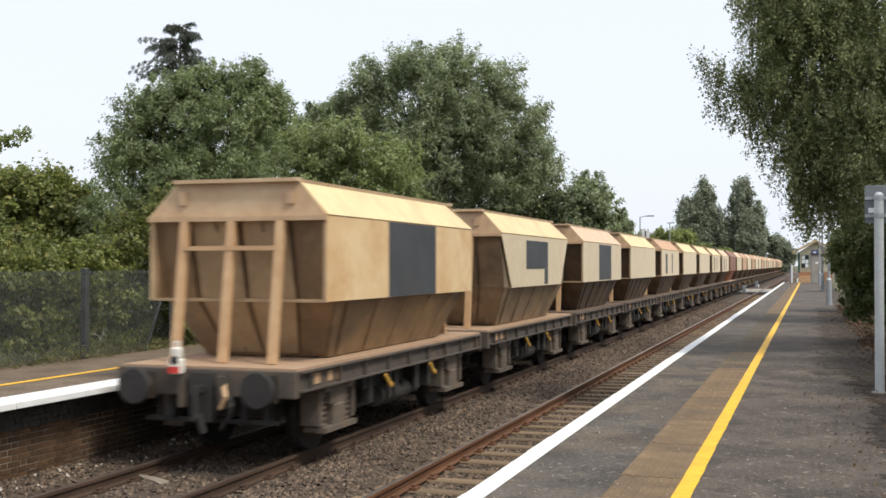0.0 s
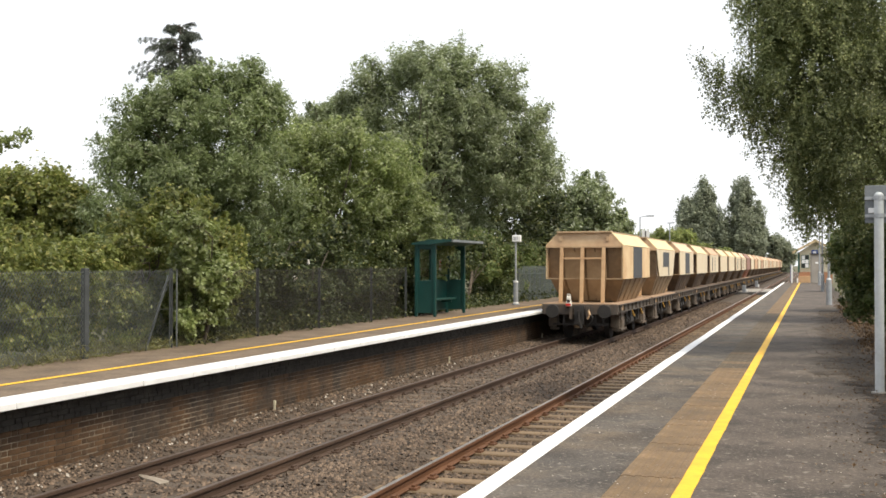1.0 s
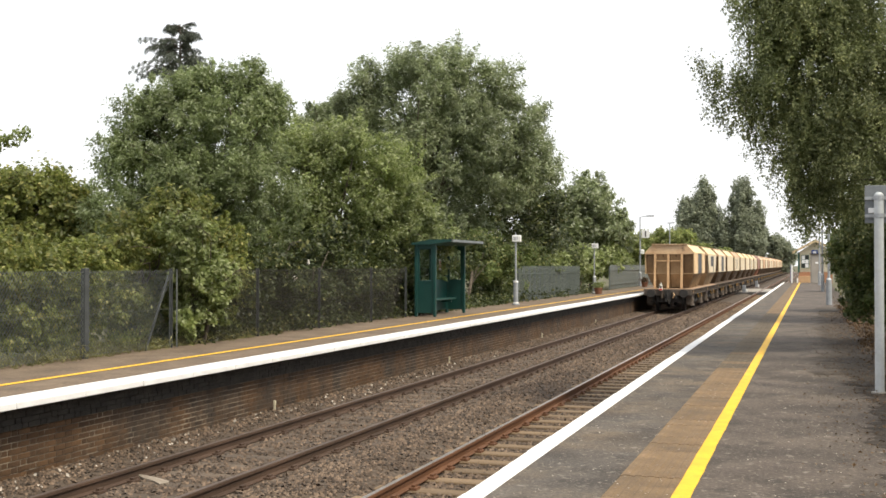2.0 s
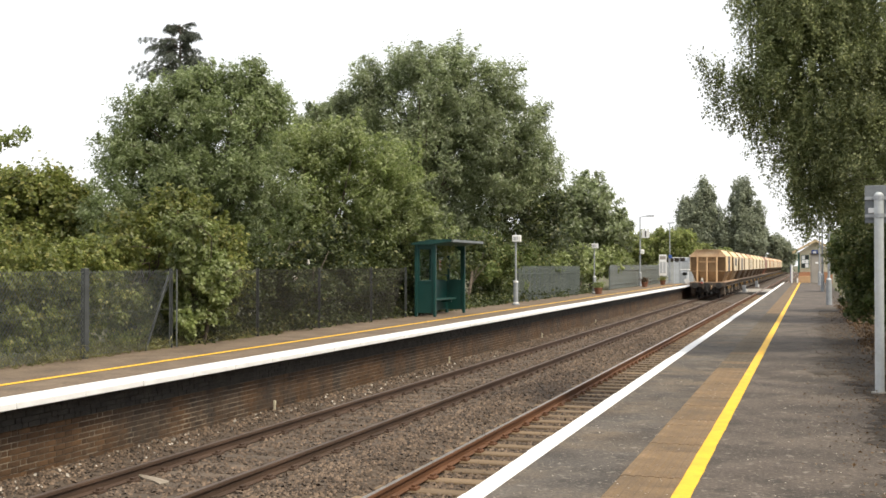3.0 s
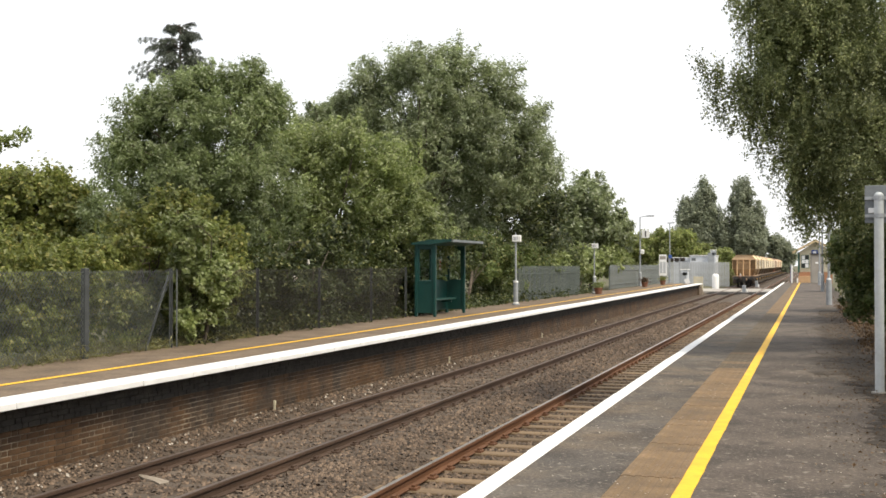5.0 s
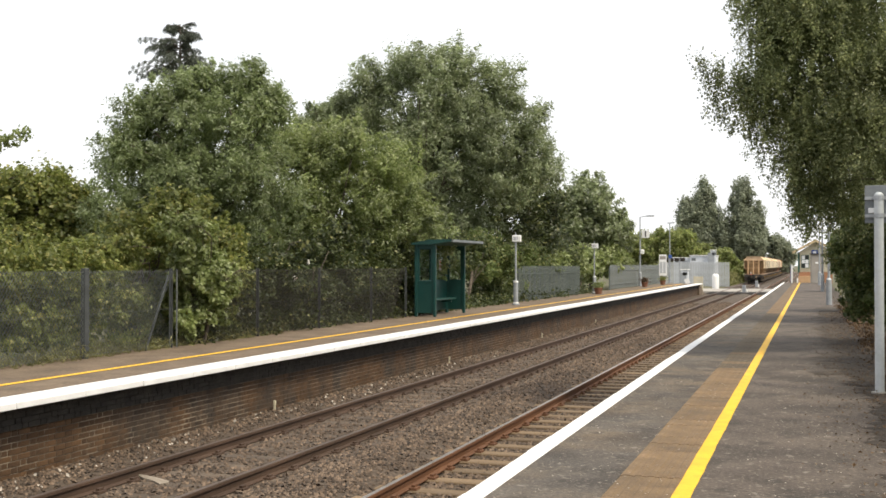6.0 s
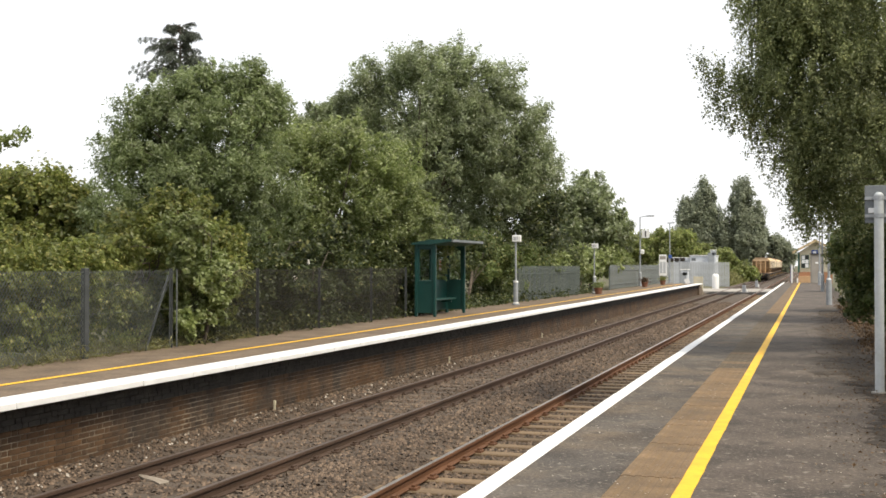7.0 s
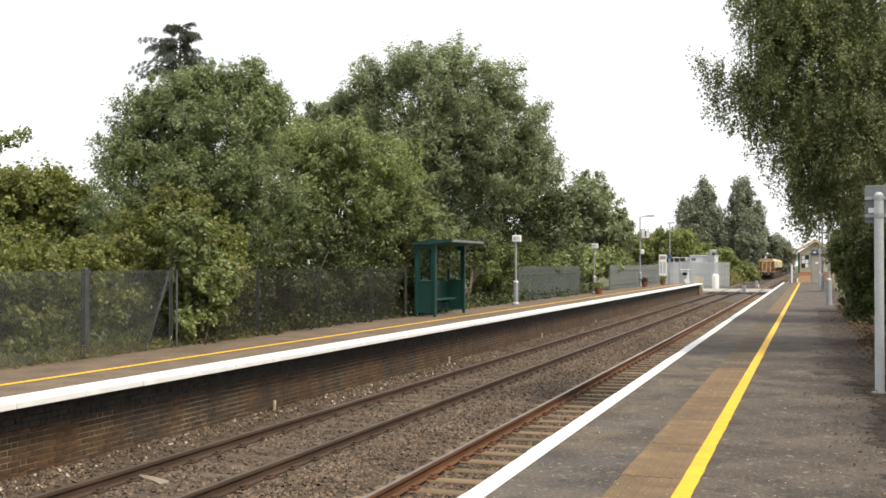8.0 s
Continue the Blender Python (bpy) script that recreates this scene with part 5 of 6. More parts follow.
# ---- platform things ----
def text_mesh(body, size, depth=0.003, bold=0.0):
    """Lettering in the built-in font as a mesh, upright, facing -y, centred."""
    cu = bpy.data.curves.new("lettering", "FONT")
    cu.offset = bold
    cu.body, cu.size, cu.extrude, cu.align_x, cu.align_y = body, size, depth, "CENTER", "CENTER"
    tmp = bpy.data.objects.new("lettering", cu)
    me = bpy.data.meshes.new_from_object(tmp)
    bpy.data.objects.remove(tmp)
    me.transform(Matrix.Rotation(math.pi / 2, 4, "X"))
    return me


def shelter(x, y):
    """Open-fronted teal shelter; local x runs along the platform, -y faces the tracks."""
    s = holder("waiting_shelter", "teal steel waiting shelter with glazed upper panels and bench", "shelter", pose(x, y, 0, 0, 0, 90))
    L, D, H = 3.0, 0.6, 2.22
    for px, py in ((0, 0), (L, 0), (0, D), (L, D), (L / 2, D)):
        part("post", boxes((px - 0.045, px + 0.045, py - 0.045, py + 0.045, 0, H), bevel=0.008), TEAL, s)
    for px in (0.0, L):
        part("side_panel", boxes((px - 0.015, px + 0.015, 0.045, D - 0.045, 0.12, 1.05)), TEAL, s)
        part("side_rail", boxes((px - 0.025, px + 0.025, 0.045, D - 0.045, 1.05, 1.11)), TEAL, s)
        part("side_rail", boxes((px - 0.025, px + 0.025, 0.045, D - 0.045, 2.08, H)), TEAL, s)
        part("side_pane", boxes((px - 0.004, px + 0.004, 0.1, D - 0.1, 1.11, 2.08)), GLASS, s, "clouded glass pane").visible_shadow = False
        part("pane_frame", boxes((px - 0.02, px + 0.02, 0.045, 0.11, 1.11, 2.08), (px - 0.02, px + 0.02, D - 0.11, D - 0.045, 1.11, 2.08)), TEAL, s)
    for a in (0, 1):
        x0, x1 = a * L / 2 + 0.045, (a + 1) * L / 2 - 0.045
        part("back_panel", boxes((x0, x1, D - 0.02, D + 0.01, 0.12, 1.05)), TEAL, s)
        part("back_rail", boxes((x0, x1, D - 0.03, D + 0.02, 1.05, 1.11)), TEAL, s)
        part("back_rail", boxes((x0, x1, D - 0.03, D + 0.02, 2.08, H)), TEAL, s)
        part("back_pane", boxes((x0, x1, D - 0.008, D, 1.11, 2.08)), GLASS, s, "clouded glass pane").visible_shadow = False
        for u in (0.0, 1.0):
            e = x0 + u * (x1 - x0 - 0.2)
            part("pane_frame", boxes((e, e + 0.2, D - 0.03, D + 0.015, 1.11, 2.08)), TEAL, s)
    bm = bmesh.new()
    prism(bm, [(-0.6, H + 0.1), (-0.6, H + 0.16), (0.1, H + 0.16), (D + 0.12, H + 0.05), (D + 0.12, H), (0.1, H)], -0.15, L + 0.1, "x")
    part("roof", bm, TEAL, s, "flat teal roof with front canopy")
    part("canopy_edge", boxes((-0.16, L + 0.11, -0.65, -0.6, H + 0.08, H + 0.15)), SIGN_BACK, s, "dull metal canopy edge")
    part("bench_seat", boxes((0.25, L - 0.25, D - 0.42, D - 0.04, 0.47, 0.52), bevel=0.012), TEAL, s)
    for px in (0.6, L - 0.6):
        part("bench_bracket", boxes((px - 0.03, px + 0.03, D - 0.36, D - 0.02, 0.38, 0.47)), TEAL, s)
    notice = part("notice", boxes((2.1, 2.34, D - 0.035, D - 0.03, 1.42, 1.78)), WHITE_BOARD, s, "small white notice")
    part("print_bar", boxes((2.15, 2.29, D - 0.038, D - 0.035, 1.66, 1.72), (2.15, 2.29, D - 0.038, D - 0.035, 1.5, 1.6)), RED, notice)
    return s


shelter(-10.95, 32.1)


def short_lamp(x, y, label):
    """Waist-thick base, slender column, boxed sign lantern on top."""
    p = holder("platform_lamp", label, "lamp post", pose(x, y, 0), "short platform posts")
    bm = rods(((0, 0, 0), (0, 0, 0.06), 0.15), ((0, 0, 0.06), (0, 0, 0.92), 0.095), ((0, 0, 0.92), (0, 0, 1.0), 0.095, 0.05), n=14)
    part("base", bm, GALV, p, "thick grey base column")
    part("collar", rods(((0, 0, 0.9), (0, 0, 0.95), 0.105), ((0, 0, 0.04), (0, 0, 0.12), 0.11), n=14), WHITE_BOARD, p)
    part("column", rods(((0, 0, 1.0), (0, 0, 2.82), 0.042, 0.036), n=10), GALV, p)
    head = part("sign_box", boxes((-0.13, 0.22, -0.08, 0.06, 2.52, 2.78), bevel=0.015), WHITE_BOARD, p, "white boxed sign")
    part("print_bar", boxes((-0.08, 0.03, -0.084, -0.08, 2.58, 2.72), (0.06, 0.1, -0.084, -0.08, 2.6, 2.72)), GREY_PANEL, head)
    part("finial", rods(((0, 0, 2.78), (0, 0, 2.9), 0.015), n=6), GALV, p)
    return p


short_lamp(-11.13, 42.64, "grey platform post with small white box sign")
short_lamp(-11.35, 60.7, "grey platform post with small white box sign")


def tall_lamp(x, y, h, label, number=False, arm=1.0, plate=False):
    p = holder("street_lamp", label, "lamp post", pose(x, y, 0), "tall platform lamps")
    part("base", rods(((0, 0, 0), (0, 0, 1.0), 0.11), ((0, 0, 1.0), (0, 0, 1.08), 0.11, 0.055), n=14), GALV, p)
    part("column", rods(((0, 0, 1.08), (0, 0, h), 0.055, 0.04), n=10), GALV, p)
    part("arm", rods(((0, 0, h - 0.02), (arm * 0.3, 0, h + 0.07), 0.03), ((arm * 0.3, 0, h + 0.07), (arm * 0.6, 0, h + 0.09), 0.028), n=8), GALV, p)
    part("lantern", boxes((arm * 0.75 - 0.3, arm * 0.75 + 0.3, -0.11, 0.11, h + 0.04, h + 0.14), bevel=0.03), GALV, p, "slim grey lantern")
    if plate:
        part("blue_plate", boxes((-0.12, 0.2, -0.09, -0.06, 2.2, 2.5), bevel=0.006), BLUE_SIGN, p, "small blue notice")
    if number:
        sign = part("number_sign", boxes((0.12, 0.7, -0.05, -0.02, h - 1.55, h - 0.97), bevel=0.008), WHITE_BOARD, p, "white platform number sign")
        part("bracket", boxes((-0.05, 0.14, -0.03, 0.03, h - 1.45, h - 1.4), (-0.05, 0.14, -0.03, 0.03, h - 1.12, h - 1.07)), GALV, p)
        num = new("figure", text_mesh("1", 0.6, bold=0.014))
        num.data.materials.append(BLACK_INK)
        num.parent = sign
        num.matrix_basis = pose(0.41, -0.056, h - 1.26)
        part("loudspeaker", boxes((0.04, 0.3, -0.12, 0.1, h - 2.75, h - 2.4), bevel=0.03), WHITE_BOARD, p, "white loudspeaker")
    return p


tall_lamp(-12.0, 82.6, 5.15, "tall grey lamp with white platform number sign", number=True)
tall_lamp(-12.0, 101.0, 5.3, "tall grey lamp post beside the ramp", arm=0.12, plate=True)
for ly, lh in ((46.6, 3.7), (70.2, 4.2), (91.6, 4.6)):
    tall_lamp(0.72, ly, lh, "grey lamp column with thick base under the trees", arm=-0.4)


def sign_post(x, y):
    p = holder("sign_post", "pale grey round post carrying a sign seen from behind", "sign", pose(x, y, 0))
    part("column", rods(((0, 0, 0), (0, 0, 2.47), 0.056), ((0, 0, 2.47), (0, 0, 2.5), 0.056, 0.03), n=20), PALE_POST, p, "pale grey tube")
    part("foot", rods(((0, 0, 0.0), (0, 0, 0.03), 0.1), n=16), CONCRETE, p)
    panel = part("panel", boxes((-0.16, 0.62, 0.075, 0.09, 2.12, 2.59), bevel=0.004), SIGN_BACK, p, "grey back of a sign panel")
    for z in (2.21, 2.43):
        part("rail", boxes((-0.16, 0.62, 0.05, 0.075, z - 0.02, z + 0.02)), GALV, panel)
    for z in (2.21, 2.43):
        part("clamp", rods(((0, 0, z - 0.025), (0, 0, z + 0.025), 0.064), n=16), GALV, p)
    part("label", boxes((-0.12, -0.05, 0.048, 0.05, 2.245, 2.31)), WHITE_BOARD, panel, "small white label")
    return p


sign_post(0.815, 14.65)


def info_board(x, y):
    p = holder("information_board", "white framed information board on two posts", "sign", pose(x, y, 0))
    for dx in (-0.28, 0.28):
        part("post", rods(((dx, 0, 0), (dx, 0, 2.4), 0.03), n=8), GALV, p)
    board = part("board", boxes((-0.3, 0.3, -0.06, 0.0, 0.7, 2.45), bevel=0.01), WHITE_BOARD, p)
    for dx in (-0.13, 0.13):
        part("poster", boxes((dx - 0.1, dx + 0.1, -0.064, -0.06, 0.9, 1.85)), GREY_PANEL, board, "grey printed poster")
    part("header", boxes((-0.24, 0.24, -0.064, -0.06, 2.05, 2.32)), CONCRETE, board)


info_board(-11.6, 92.8)


def planter(x, y, plant, seed):
    rng = np.random.default_rng(seed)
    p = holder("planter", "terracotta planter with a small bush on the platform", "planter", pose(x, y, 0), "platform planters")
    bm = rods(((0, 0, 0), (0, 0, 0.3), 0.17, 0.24), ((0, 0, 0.3), (0, 0, 0.35), 0.26), n=16)
    part("pot", bm, TERRACOTTA, p)
    pts = rng.normal(size=(350, 3)) * np.array([0.15, 0.15, 0.1]) + np.array([0, 0, 0.48])
    pts[:, 2] = np.maximum(pts[:, 2], 0.35)
    leaves("plant", pts, 0.1, 0.06, plant, p, rng)


planter(-11.0, 60.0, BRIGHT, 31)
planter(-11.3, 80.0, DEAD, 32)
planter(-11.2, 89.5, OLIVE, 33)


def chain_fence(x, y0, y1, posts, stout, wire, h=1.5):
    """Chain-link fence along y."""
    f = holder("chain_link_fence", "dark chain-link fence on posts behind the platform", "fence", pose(x, 0, 0))
    for k, y in enumerate(posts):
        if k in stout:
            part("post", boxes((-0.05, 0.05, y - 0.06, y + 0.06, -0.1, h + 0.04), bevel=0.01), FENCE_POST, f, "dark concrete post")
        else:
            part("post", boxes((-0.03, 0.03, y - 0.006, y + 0.006, -0.1, h + 0.03), (-0.03, -0.024, y - 0.03, y + 0.03, -0.1, h + 0.03)), FENCE_POST, f, "thin dark angle-iron post")
    if stout:
        part("post", rods(((0.06, posts[3] + 0.1, -0.1), (0.06, posts[3] + 0.1, h + 0.02), 0.016), n=8), WIRE, f, "thin grey steel post")
        brace = bmesh.new()
        beam(brace, (0.0, posts[3] - 0.1, h - 0.1), (0.0, posts[3] - 0.86, 0.0), 0.035, 0.03)
        part("brace", brace, FENCE_POST, f, "dark raking brace")
    bm = bmesh.new()
    for z in (0.06, h * 0.5, h - 0.03):
        beam(bm, (0.02, y0, z), (0.02, y1, z), 0.005, 0.005)
    part("line_wire", bm, wire, f)
    bm = bmesh.new()
    step = 0.075
    for way in (-1, 1):
        k = 0
        while y0 - h + k * step < y1 + h:
            ya = y0 - h + k * step
            pa, pb = (ya, 0.03), (ya + h * 0.75, h)
            if way < 0:
                pa, pb = (ya + h * 0.75, 0.03), (ya, h)
            lo, hi = min(pa[0], pb[0]), max(pa[0], pb[0])
            if lo >= y0 and hi <= y1:
                beam(bm, (0.024 + way * 0.002, pa[0], pa[1]), (0.024 + way * 0.002, pb[0], pb[1]), 0.0045, 0.0045, up=(1, 0, 0))
            k += 1
    part("mesh", bm, wire, f, "woven wire mesh")["kind"] = "stuff"
    return f


chain_fence(-11.75, 7.0, 18.7, (9.6, 12.9, 15.94, 18.62), (0, 2), WIRE)
chain_fence(-11.75, 18.8, 31.6, (22.15, 25.42, 28.9, 31.7), (), DARK_WIRE)


def palisade(name, x0, y0, x1, y1, z, h, label, pitch=0.16, w=0.07, material=GALV, rail=0.05):
    """A fence of upright pales between two points."""
    f = holder(name, label, "fence", pose(x0, y0, z))
    dx, dy = x1 - x0, y1 - y0
    n = int(math.hypot(dx, dy) / pitch)
    turn = math.degrees(math.atan2(dy, dx))
    bm = bmesh.new()
    prism(bm, [(-w / 2, 0), (w / 2, 0), (w / 2, h - 0.06), (0, h), (-w / 2, h - 0.06)], -0.004, 0.004, "y")
    me = mesh_of("pale", bm, material)
    for k in range(n + 1):
        ob = new("pale", me)
        ob.parent = f
        ob.matrix_basis = pose(dx * k / n, dy * k / n, 0, 0, 0, turn)
    for zz in (0.3, h - 0.35):
        bm = bmesh.new()
        beam(bm, (0, 0, zz), (dx, dy, zz), rail, rail)
        part("rail", bm, material, f, at=pose(0.03, 0, 0))
    for k in range(0, n + 1, 17):
        part("post", boxes((-0.04, 0.04, -0.04, 0.04, -0.1, h - 0.1)), material, f, at=pose(dx * k / n - 0.06, dy * k / n, 0))
    return f


palisade("mesh_fence", -11.95, 46.4, -11.95, 59.6, 0, 1.55, "grey-green close-barred fence behind the platform", pitch=0.06, w=0.014, material=MESH_GREEN, rail=0.015)
palisade("palisade_fence", -12.4, 72.0, -12.4, 97.0, 0, 1.6, "grey steel palisade fence behind the far platform", pitch=0.17, w=0.11, material=PALISADE)
palisade("palisade_fence", -17.5, 141.0, -9.55, 141.0, -1.1, 3.05, "grey steel palisade fence around the crossing equipment", pitch=0.2, w=0.15, material=GREY_PANEL)


def cabin(name, x0, x1, y0, y1, z, h, label):
    c = holder(name, label, "equipment cabin", pose((x0 + x1) / 2, y0, z))
    w, d = (x1 - x0) / 2, y1 - y0
    part("body", boxes((-w, w, 0, d, 0, h), bevel=0.02), CABIN, c)
    part("roof", boxes((-w - 0.1, w + 0.1, -0.1, d + 0.1, h, h + 0.1), bevel=0.02), WHITE_BOARD, c)
    part("door", boxes((w - 1.0, w - 0.2, -0.02, 0.0, 0.05, h - 0.3)), GALV, c)
    part("vent", boxes((-w + 0.2, -w + 0.7, -0.02, 0.0, h - 0.6, h - 0.25)), SIGN_BACK, c)


cabin("equipment_cabin", -14.45, -11.2, 143.0, 146.0, -1.15, 3.87, "pale grey equipment cabin behind a palisade fence")
cabin("equipment_cabinet", -16.7, -14.6, 144.0, 145.4, -1.15, 3.6, "grey equipment cabinet behind a palisade fence")
cabin("equipment_cabinet", -11.85, -11.2, 142.2, 142.9, -1.15, 4.55, "tall narrow grey cabinet behind a palisade fence")
cabin("relay_cabinet", -13.97, -13.15, 128.0, 128.7, -1.1, 2.1, "low white relay cabinet beside the crossing")


def crossing():
    """The level crossing beyond the platform ends."""
    c = holder("level_crossing", "grey concrete level crossing deck across both tracks", "level crossing", pose(0, 0, 0), kind="structure")
    for x0, x1 in ((-12.0, -8.15), (-7.85, -6.63), (-6.35, -4.73), (-4.43, -3.2), (-2.95, 3.0)):
        for k in range(13 if x1 < 0 else 6):
            part("panel", boxes((x0, x1, 119 - k * 1.0, 119.97 - k * 1.0, -1.12, -0.905), bevel=0.01), CONCRETE, c)
    part("approach", boxes((-40, -12.05, 113.5, 120.5, -1.35, -0.95)), FAR_ASPHALT, c, "grey road approach")


crossing()


def trespass_guard():
    """Rows of dark ridged timbers between the rails, before the crossing."""
    g = holder("trespass_guard", "dark ridged timber trespass guards across both tracks", "trespass guard", pose(0, 101.0, 0))
    for x0, x1 in ((-8.85, -8.12), (-7.88, -6.6), (-6.38, -4.7), (-4.46, -3.18), (-2.96, -2.4)):
        bm = bmesh.new()
        prism(bm, [(-0.1, -1.1), (0.1, -1.1), (0.03, -0.93), (-0.03, -0.93)], x0, x1, "x")
        me = mesh_of("timber", bm, DARK_STEEL)
        for k in range(21):
            ob = new("timber", me)
            ob.parent = g
            ob.matrix_basis = pose(0, k * 0.27, 0)


trespass_guard()


def crossing_post(x, y, h, label):
    p = holder("crossing_post", label, "crossing post", pose(x, y, -1.0), "posts at the level crossing")
    part("body", boxes((-0.16, 0.16, -0.14, 0.14, 0, h * 0.8), bevel=0.03), GALV, p)
    part("cap", boxes((-0.1, 0.1, -0.1, 0.1, h * 0.8, h), bevel=0.03), FRAME_STEEL, p)
    part("plate", boxes((0.16, 0.3, -0.1, 0.1, 0.0, h * 0.4)), WHITE_BOARD, p)


crossing_post(-5.75, 105.1, 0.9, "short grey post between the tracks")
crossing_post(-5.85, 132.4, 0.95, "short grey post between the tracks")


def ramp_fence():
    p = holder("ramp_fence", "cream timber end fence beside the platform ramp", "fence", pose(-8.98, 99.4, -0.68))
    for k in range(5):
        part("board", boxes((-0.72, 0.0, 0.0 - 0.02, 0.02, 0.08 + k * 0.24, 0.28 + k * 0.24)), CREAM_WOOD, p)
    for x in (-0.72, 0.0):
        part("post", boxes((x - 0.05, x + 0.05, -0.06, 0.06, -0.3, 1.26)), CREAM_WOOD, p)
    s = holder("warning_sign", "small white warning sign leaning on the ramp", "sign", pose(-9.9, 97.4, -0.3))
    part("panel", boxes((-0.2, 0.2, -0.02, 0.0, 0.3, 0.75)), WHITE_BOARD, s, at=pose(0, 0, 0, 0, -22, 0))
    part("stake", rods(((0.1, 0.02, -0.1), (-0.1, 0.02, 0.6), 0.03), n=8), GALV, s)


ramp_fence()


def gas_tank(x, y, z):
    """An upright white tank with a domed top on a plinth."""
    g = holder("gas_tank", "upright white cylindrical tank beside the level crossing", "tank", pose(x, y, z))
    part("plinth", boxes((-0.45, 0.45, -0.45, 0.45, -0.1, 0.12), bevel=0.02), CONCRETE, g)
    part("body", rods(((0, 0, 0.12), (0, 0, 1.5), 0.36), ((0, 0, 1.5), (0, 0, 1.66), 0.36, 0.29), ((0, 0, 1.66), (0, 0, 1.76), 0.29, 0.14), n=20), WHITE_BOARD, g)
    part("valve", rods(((0, 0, 1.74), (0, 0, 1.86), 0.07), n=10), FRAME_STEEL, g)


gas_tank(-9.55, 120.8, -1.1)


def signal_box():
    """Small gabled crossing box at the end of the near platform."""
    b = holder("signal_box", "small cream and green signal box with gabled roof", "signal box", pose(0.5, 106.2, -0.05))
    w, d, e = 1.45, 4.5, 2.8
    part("base_wall", boxes((-w, w, 0, d, -1.2, 1.0)), RED_BRICK, b, "brown brick base")
    part("planter_boards", boxes((-w - 0.05, 0.2, -0.35, 0.0, 0.0, 0.62), bevel=0.02), POST_TAN, b, "orange-brown timber boarding")
    bm = bmesh.new()
    prism(bm, [(-w, 1.0), (w, 1.0), (w, e), (0, e + 1.0), (-w, e)], 0.02, d - 0.02, "y")
    part("wall", bm, CREAM_WOOD, b, "cream boarded wall")
    for x in (-w, w):
        part("corner_board", boxes((x - 0.08, x + 0.08, -0.03, 0.1, 0.95, e)), GREEN_TRIM, b)
    for k in range(2):
        x0 = -w + 0.2 + k * 0.8
        win = part("window", boxes((x0, x0 + 0.7, -0.01, 0.03, 1.35, 2.55)), GREEN_TRIM, b, "small-paned sash window")
        for i in range(2):
            for j in range(3):
                part("pane", boxes((x0 + 0.05 + i * 0.31, x0 + 0.33 + i * 0.31, -0.016, -0.01, 1.4 + j * 0.38, 1.74 + j * 0.38)), WHITE_BOARD if (i + j) % 3 else BLACK_INK, win, "pane")
        part("window_sill", boxes((x0 - 0.04, x0 + 0.74, -0.08, 0.02, 1.28, 1.34)), CREAM_WOOD, b)
    for s in (-1, 1):
        bm = bmesh.new()
        prism(bm, [(0, e + 1.06), (s * (w + 0.5), e - 0.02), (s * (w + 0.5), e + 0.06), (0, e + 1.16)], -0.45, d + 0.4, "y")
        part("roof", bm, SLATE, b, "slate roof slope")
        bm = bmesh.new()
        prism(bm, [(0, e + 0.94), (s * (w + 0.55), e - 0.16), (s * (w + 0.55), e + 0.06), (0, e + 1.18)], -0.52, -0.46, "y")
        part("bargeboard", bm, BUFF_TRIM, b, "buff timber bargeboard")
    sign = part("wall_sign", boxes((-0.35, 0.2, -0.06, -0.02, 2.62, 3.0)), BLUE_SIGN, b, "blue and white sign")
    part("print_bar", boxes((-0.22, 0.07, -0.064, -0.06, 2.7, 2.9)), WHITE_BOARD, sign)


signal_box()


def store(x, y):
    c = holder("lineside_store", "grey-green store with door at the platform end", "shed", pose(x, y, 0))
    part("body", boxes((-0.05, 1.05, 0, 1.6, 0, 2.5), bevel=0.015), CONCRETE, c)
    part("door", boxes((0.05, 0.95, -0.03, 0.0, 0.03, 1.0), (0.05, 0.95, -0.03, 0.0, 1.04, 2.4)), CONCRETE, c)
    part("notice", boxes((0.35, 0.6, -0.035, -0.03, 1.7, 1.85)), WHITE_BOARD, c)
    part("roof", boxes((-0.12, 1.12, -0.1, 1.7, 2.5, 2.57)), FRAME_STEEL, c)


store(0.1, 100.2)


def end_post_sign():
    p = holder("platform_end_post", "white and blue post at the platform end", "post", pose(-1.53, 103.6, 0))
    part("column", boxes((-0.08, 0.08, -0.05, 0.05, 0, 1.6), bevel=0.01), WHITE_BOARD, p)
    part("stripe", boxes((-0.11, -0.08, -0.05, 0.05, 0, 1.6)), BLUE_SIGN, p)
    q = holder("bollard", "small white marker at the platform end", "marker", pose(-1.05, 103.5, 0))
    part("body", rods(((0, 0, 0), (0, 0, 0.42), 0.07, 0.05), n=10), WHITE_BOARD, q)
    part("cap", rods(((0, 0, 0.42), (0, 0, 0.46), 0.055, 0.02), n=10), RED, q)


end_post_sign()

for px, py, ph in ((-9.0, 17.6, 0.16), (-8.95, 27.4, 0.16), (-8.92, 37.8, 0.16), (-8.92, 48.0, 0.15)):
    peg = thing("marker_peg", boxes((-0.015, 0.015, -0.02, 0.02, -0.1, ph), (-0.016, 0.02, -0.03, 0.03, ph - 0.07, ph + 0.01), bevel=0.003), CREAM_WOOD, "pale wooden survey peg in the ballast", "peg", "survey pegs", at=pose(px, py, -0.97, 3, 2, 10))
offcut = prism(bmesh.new(), [(-0.36, -0.02), (-0.1, -0.06), (0.12, -0.05), (0.3, -0.075), (0.34, 0.02), (0.27, 0.07), (0.02, 0.06), (-0.2, 0.03)], 0.0, 0.035, "z")
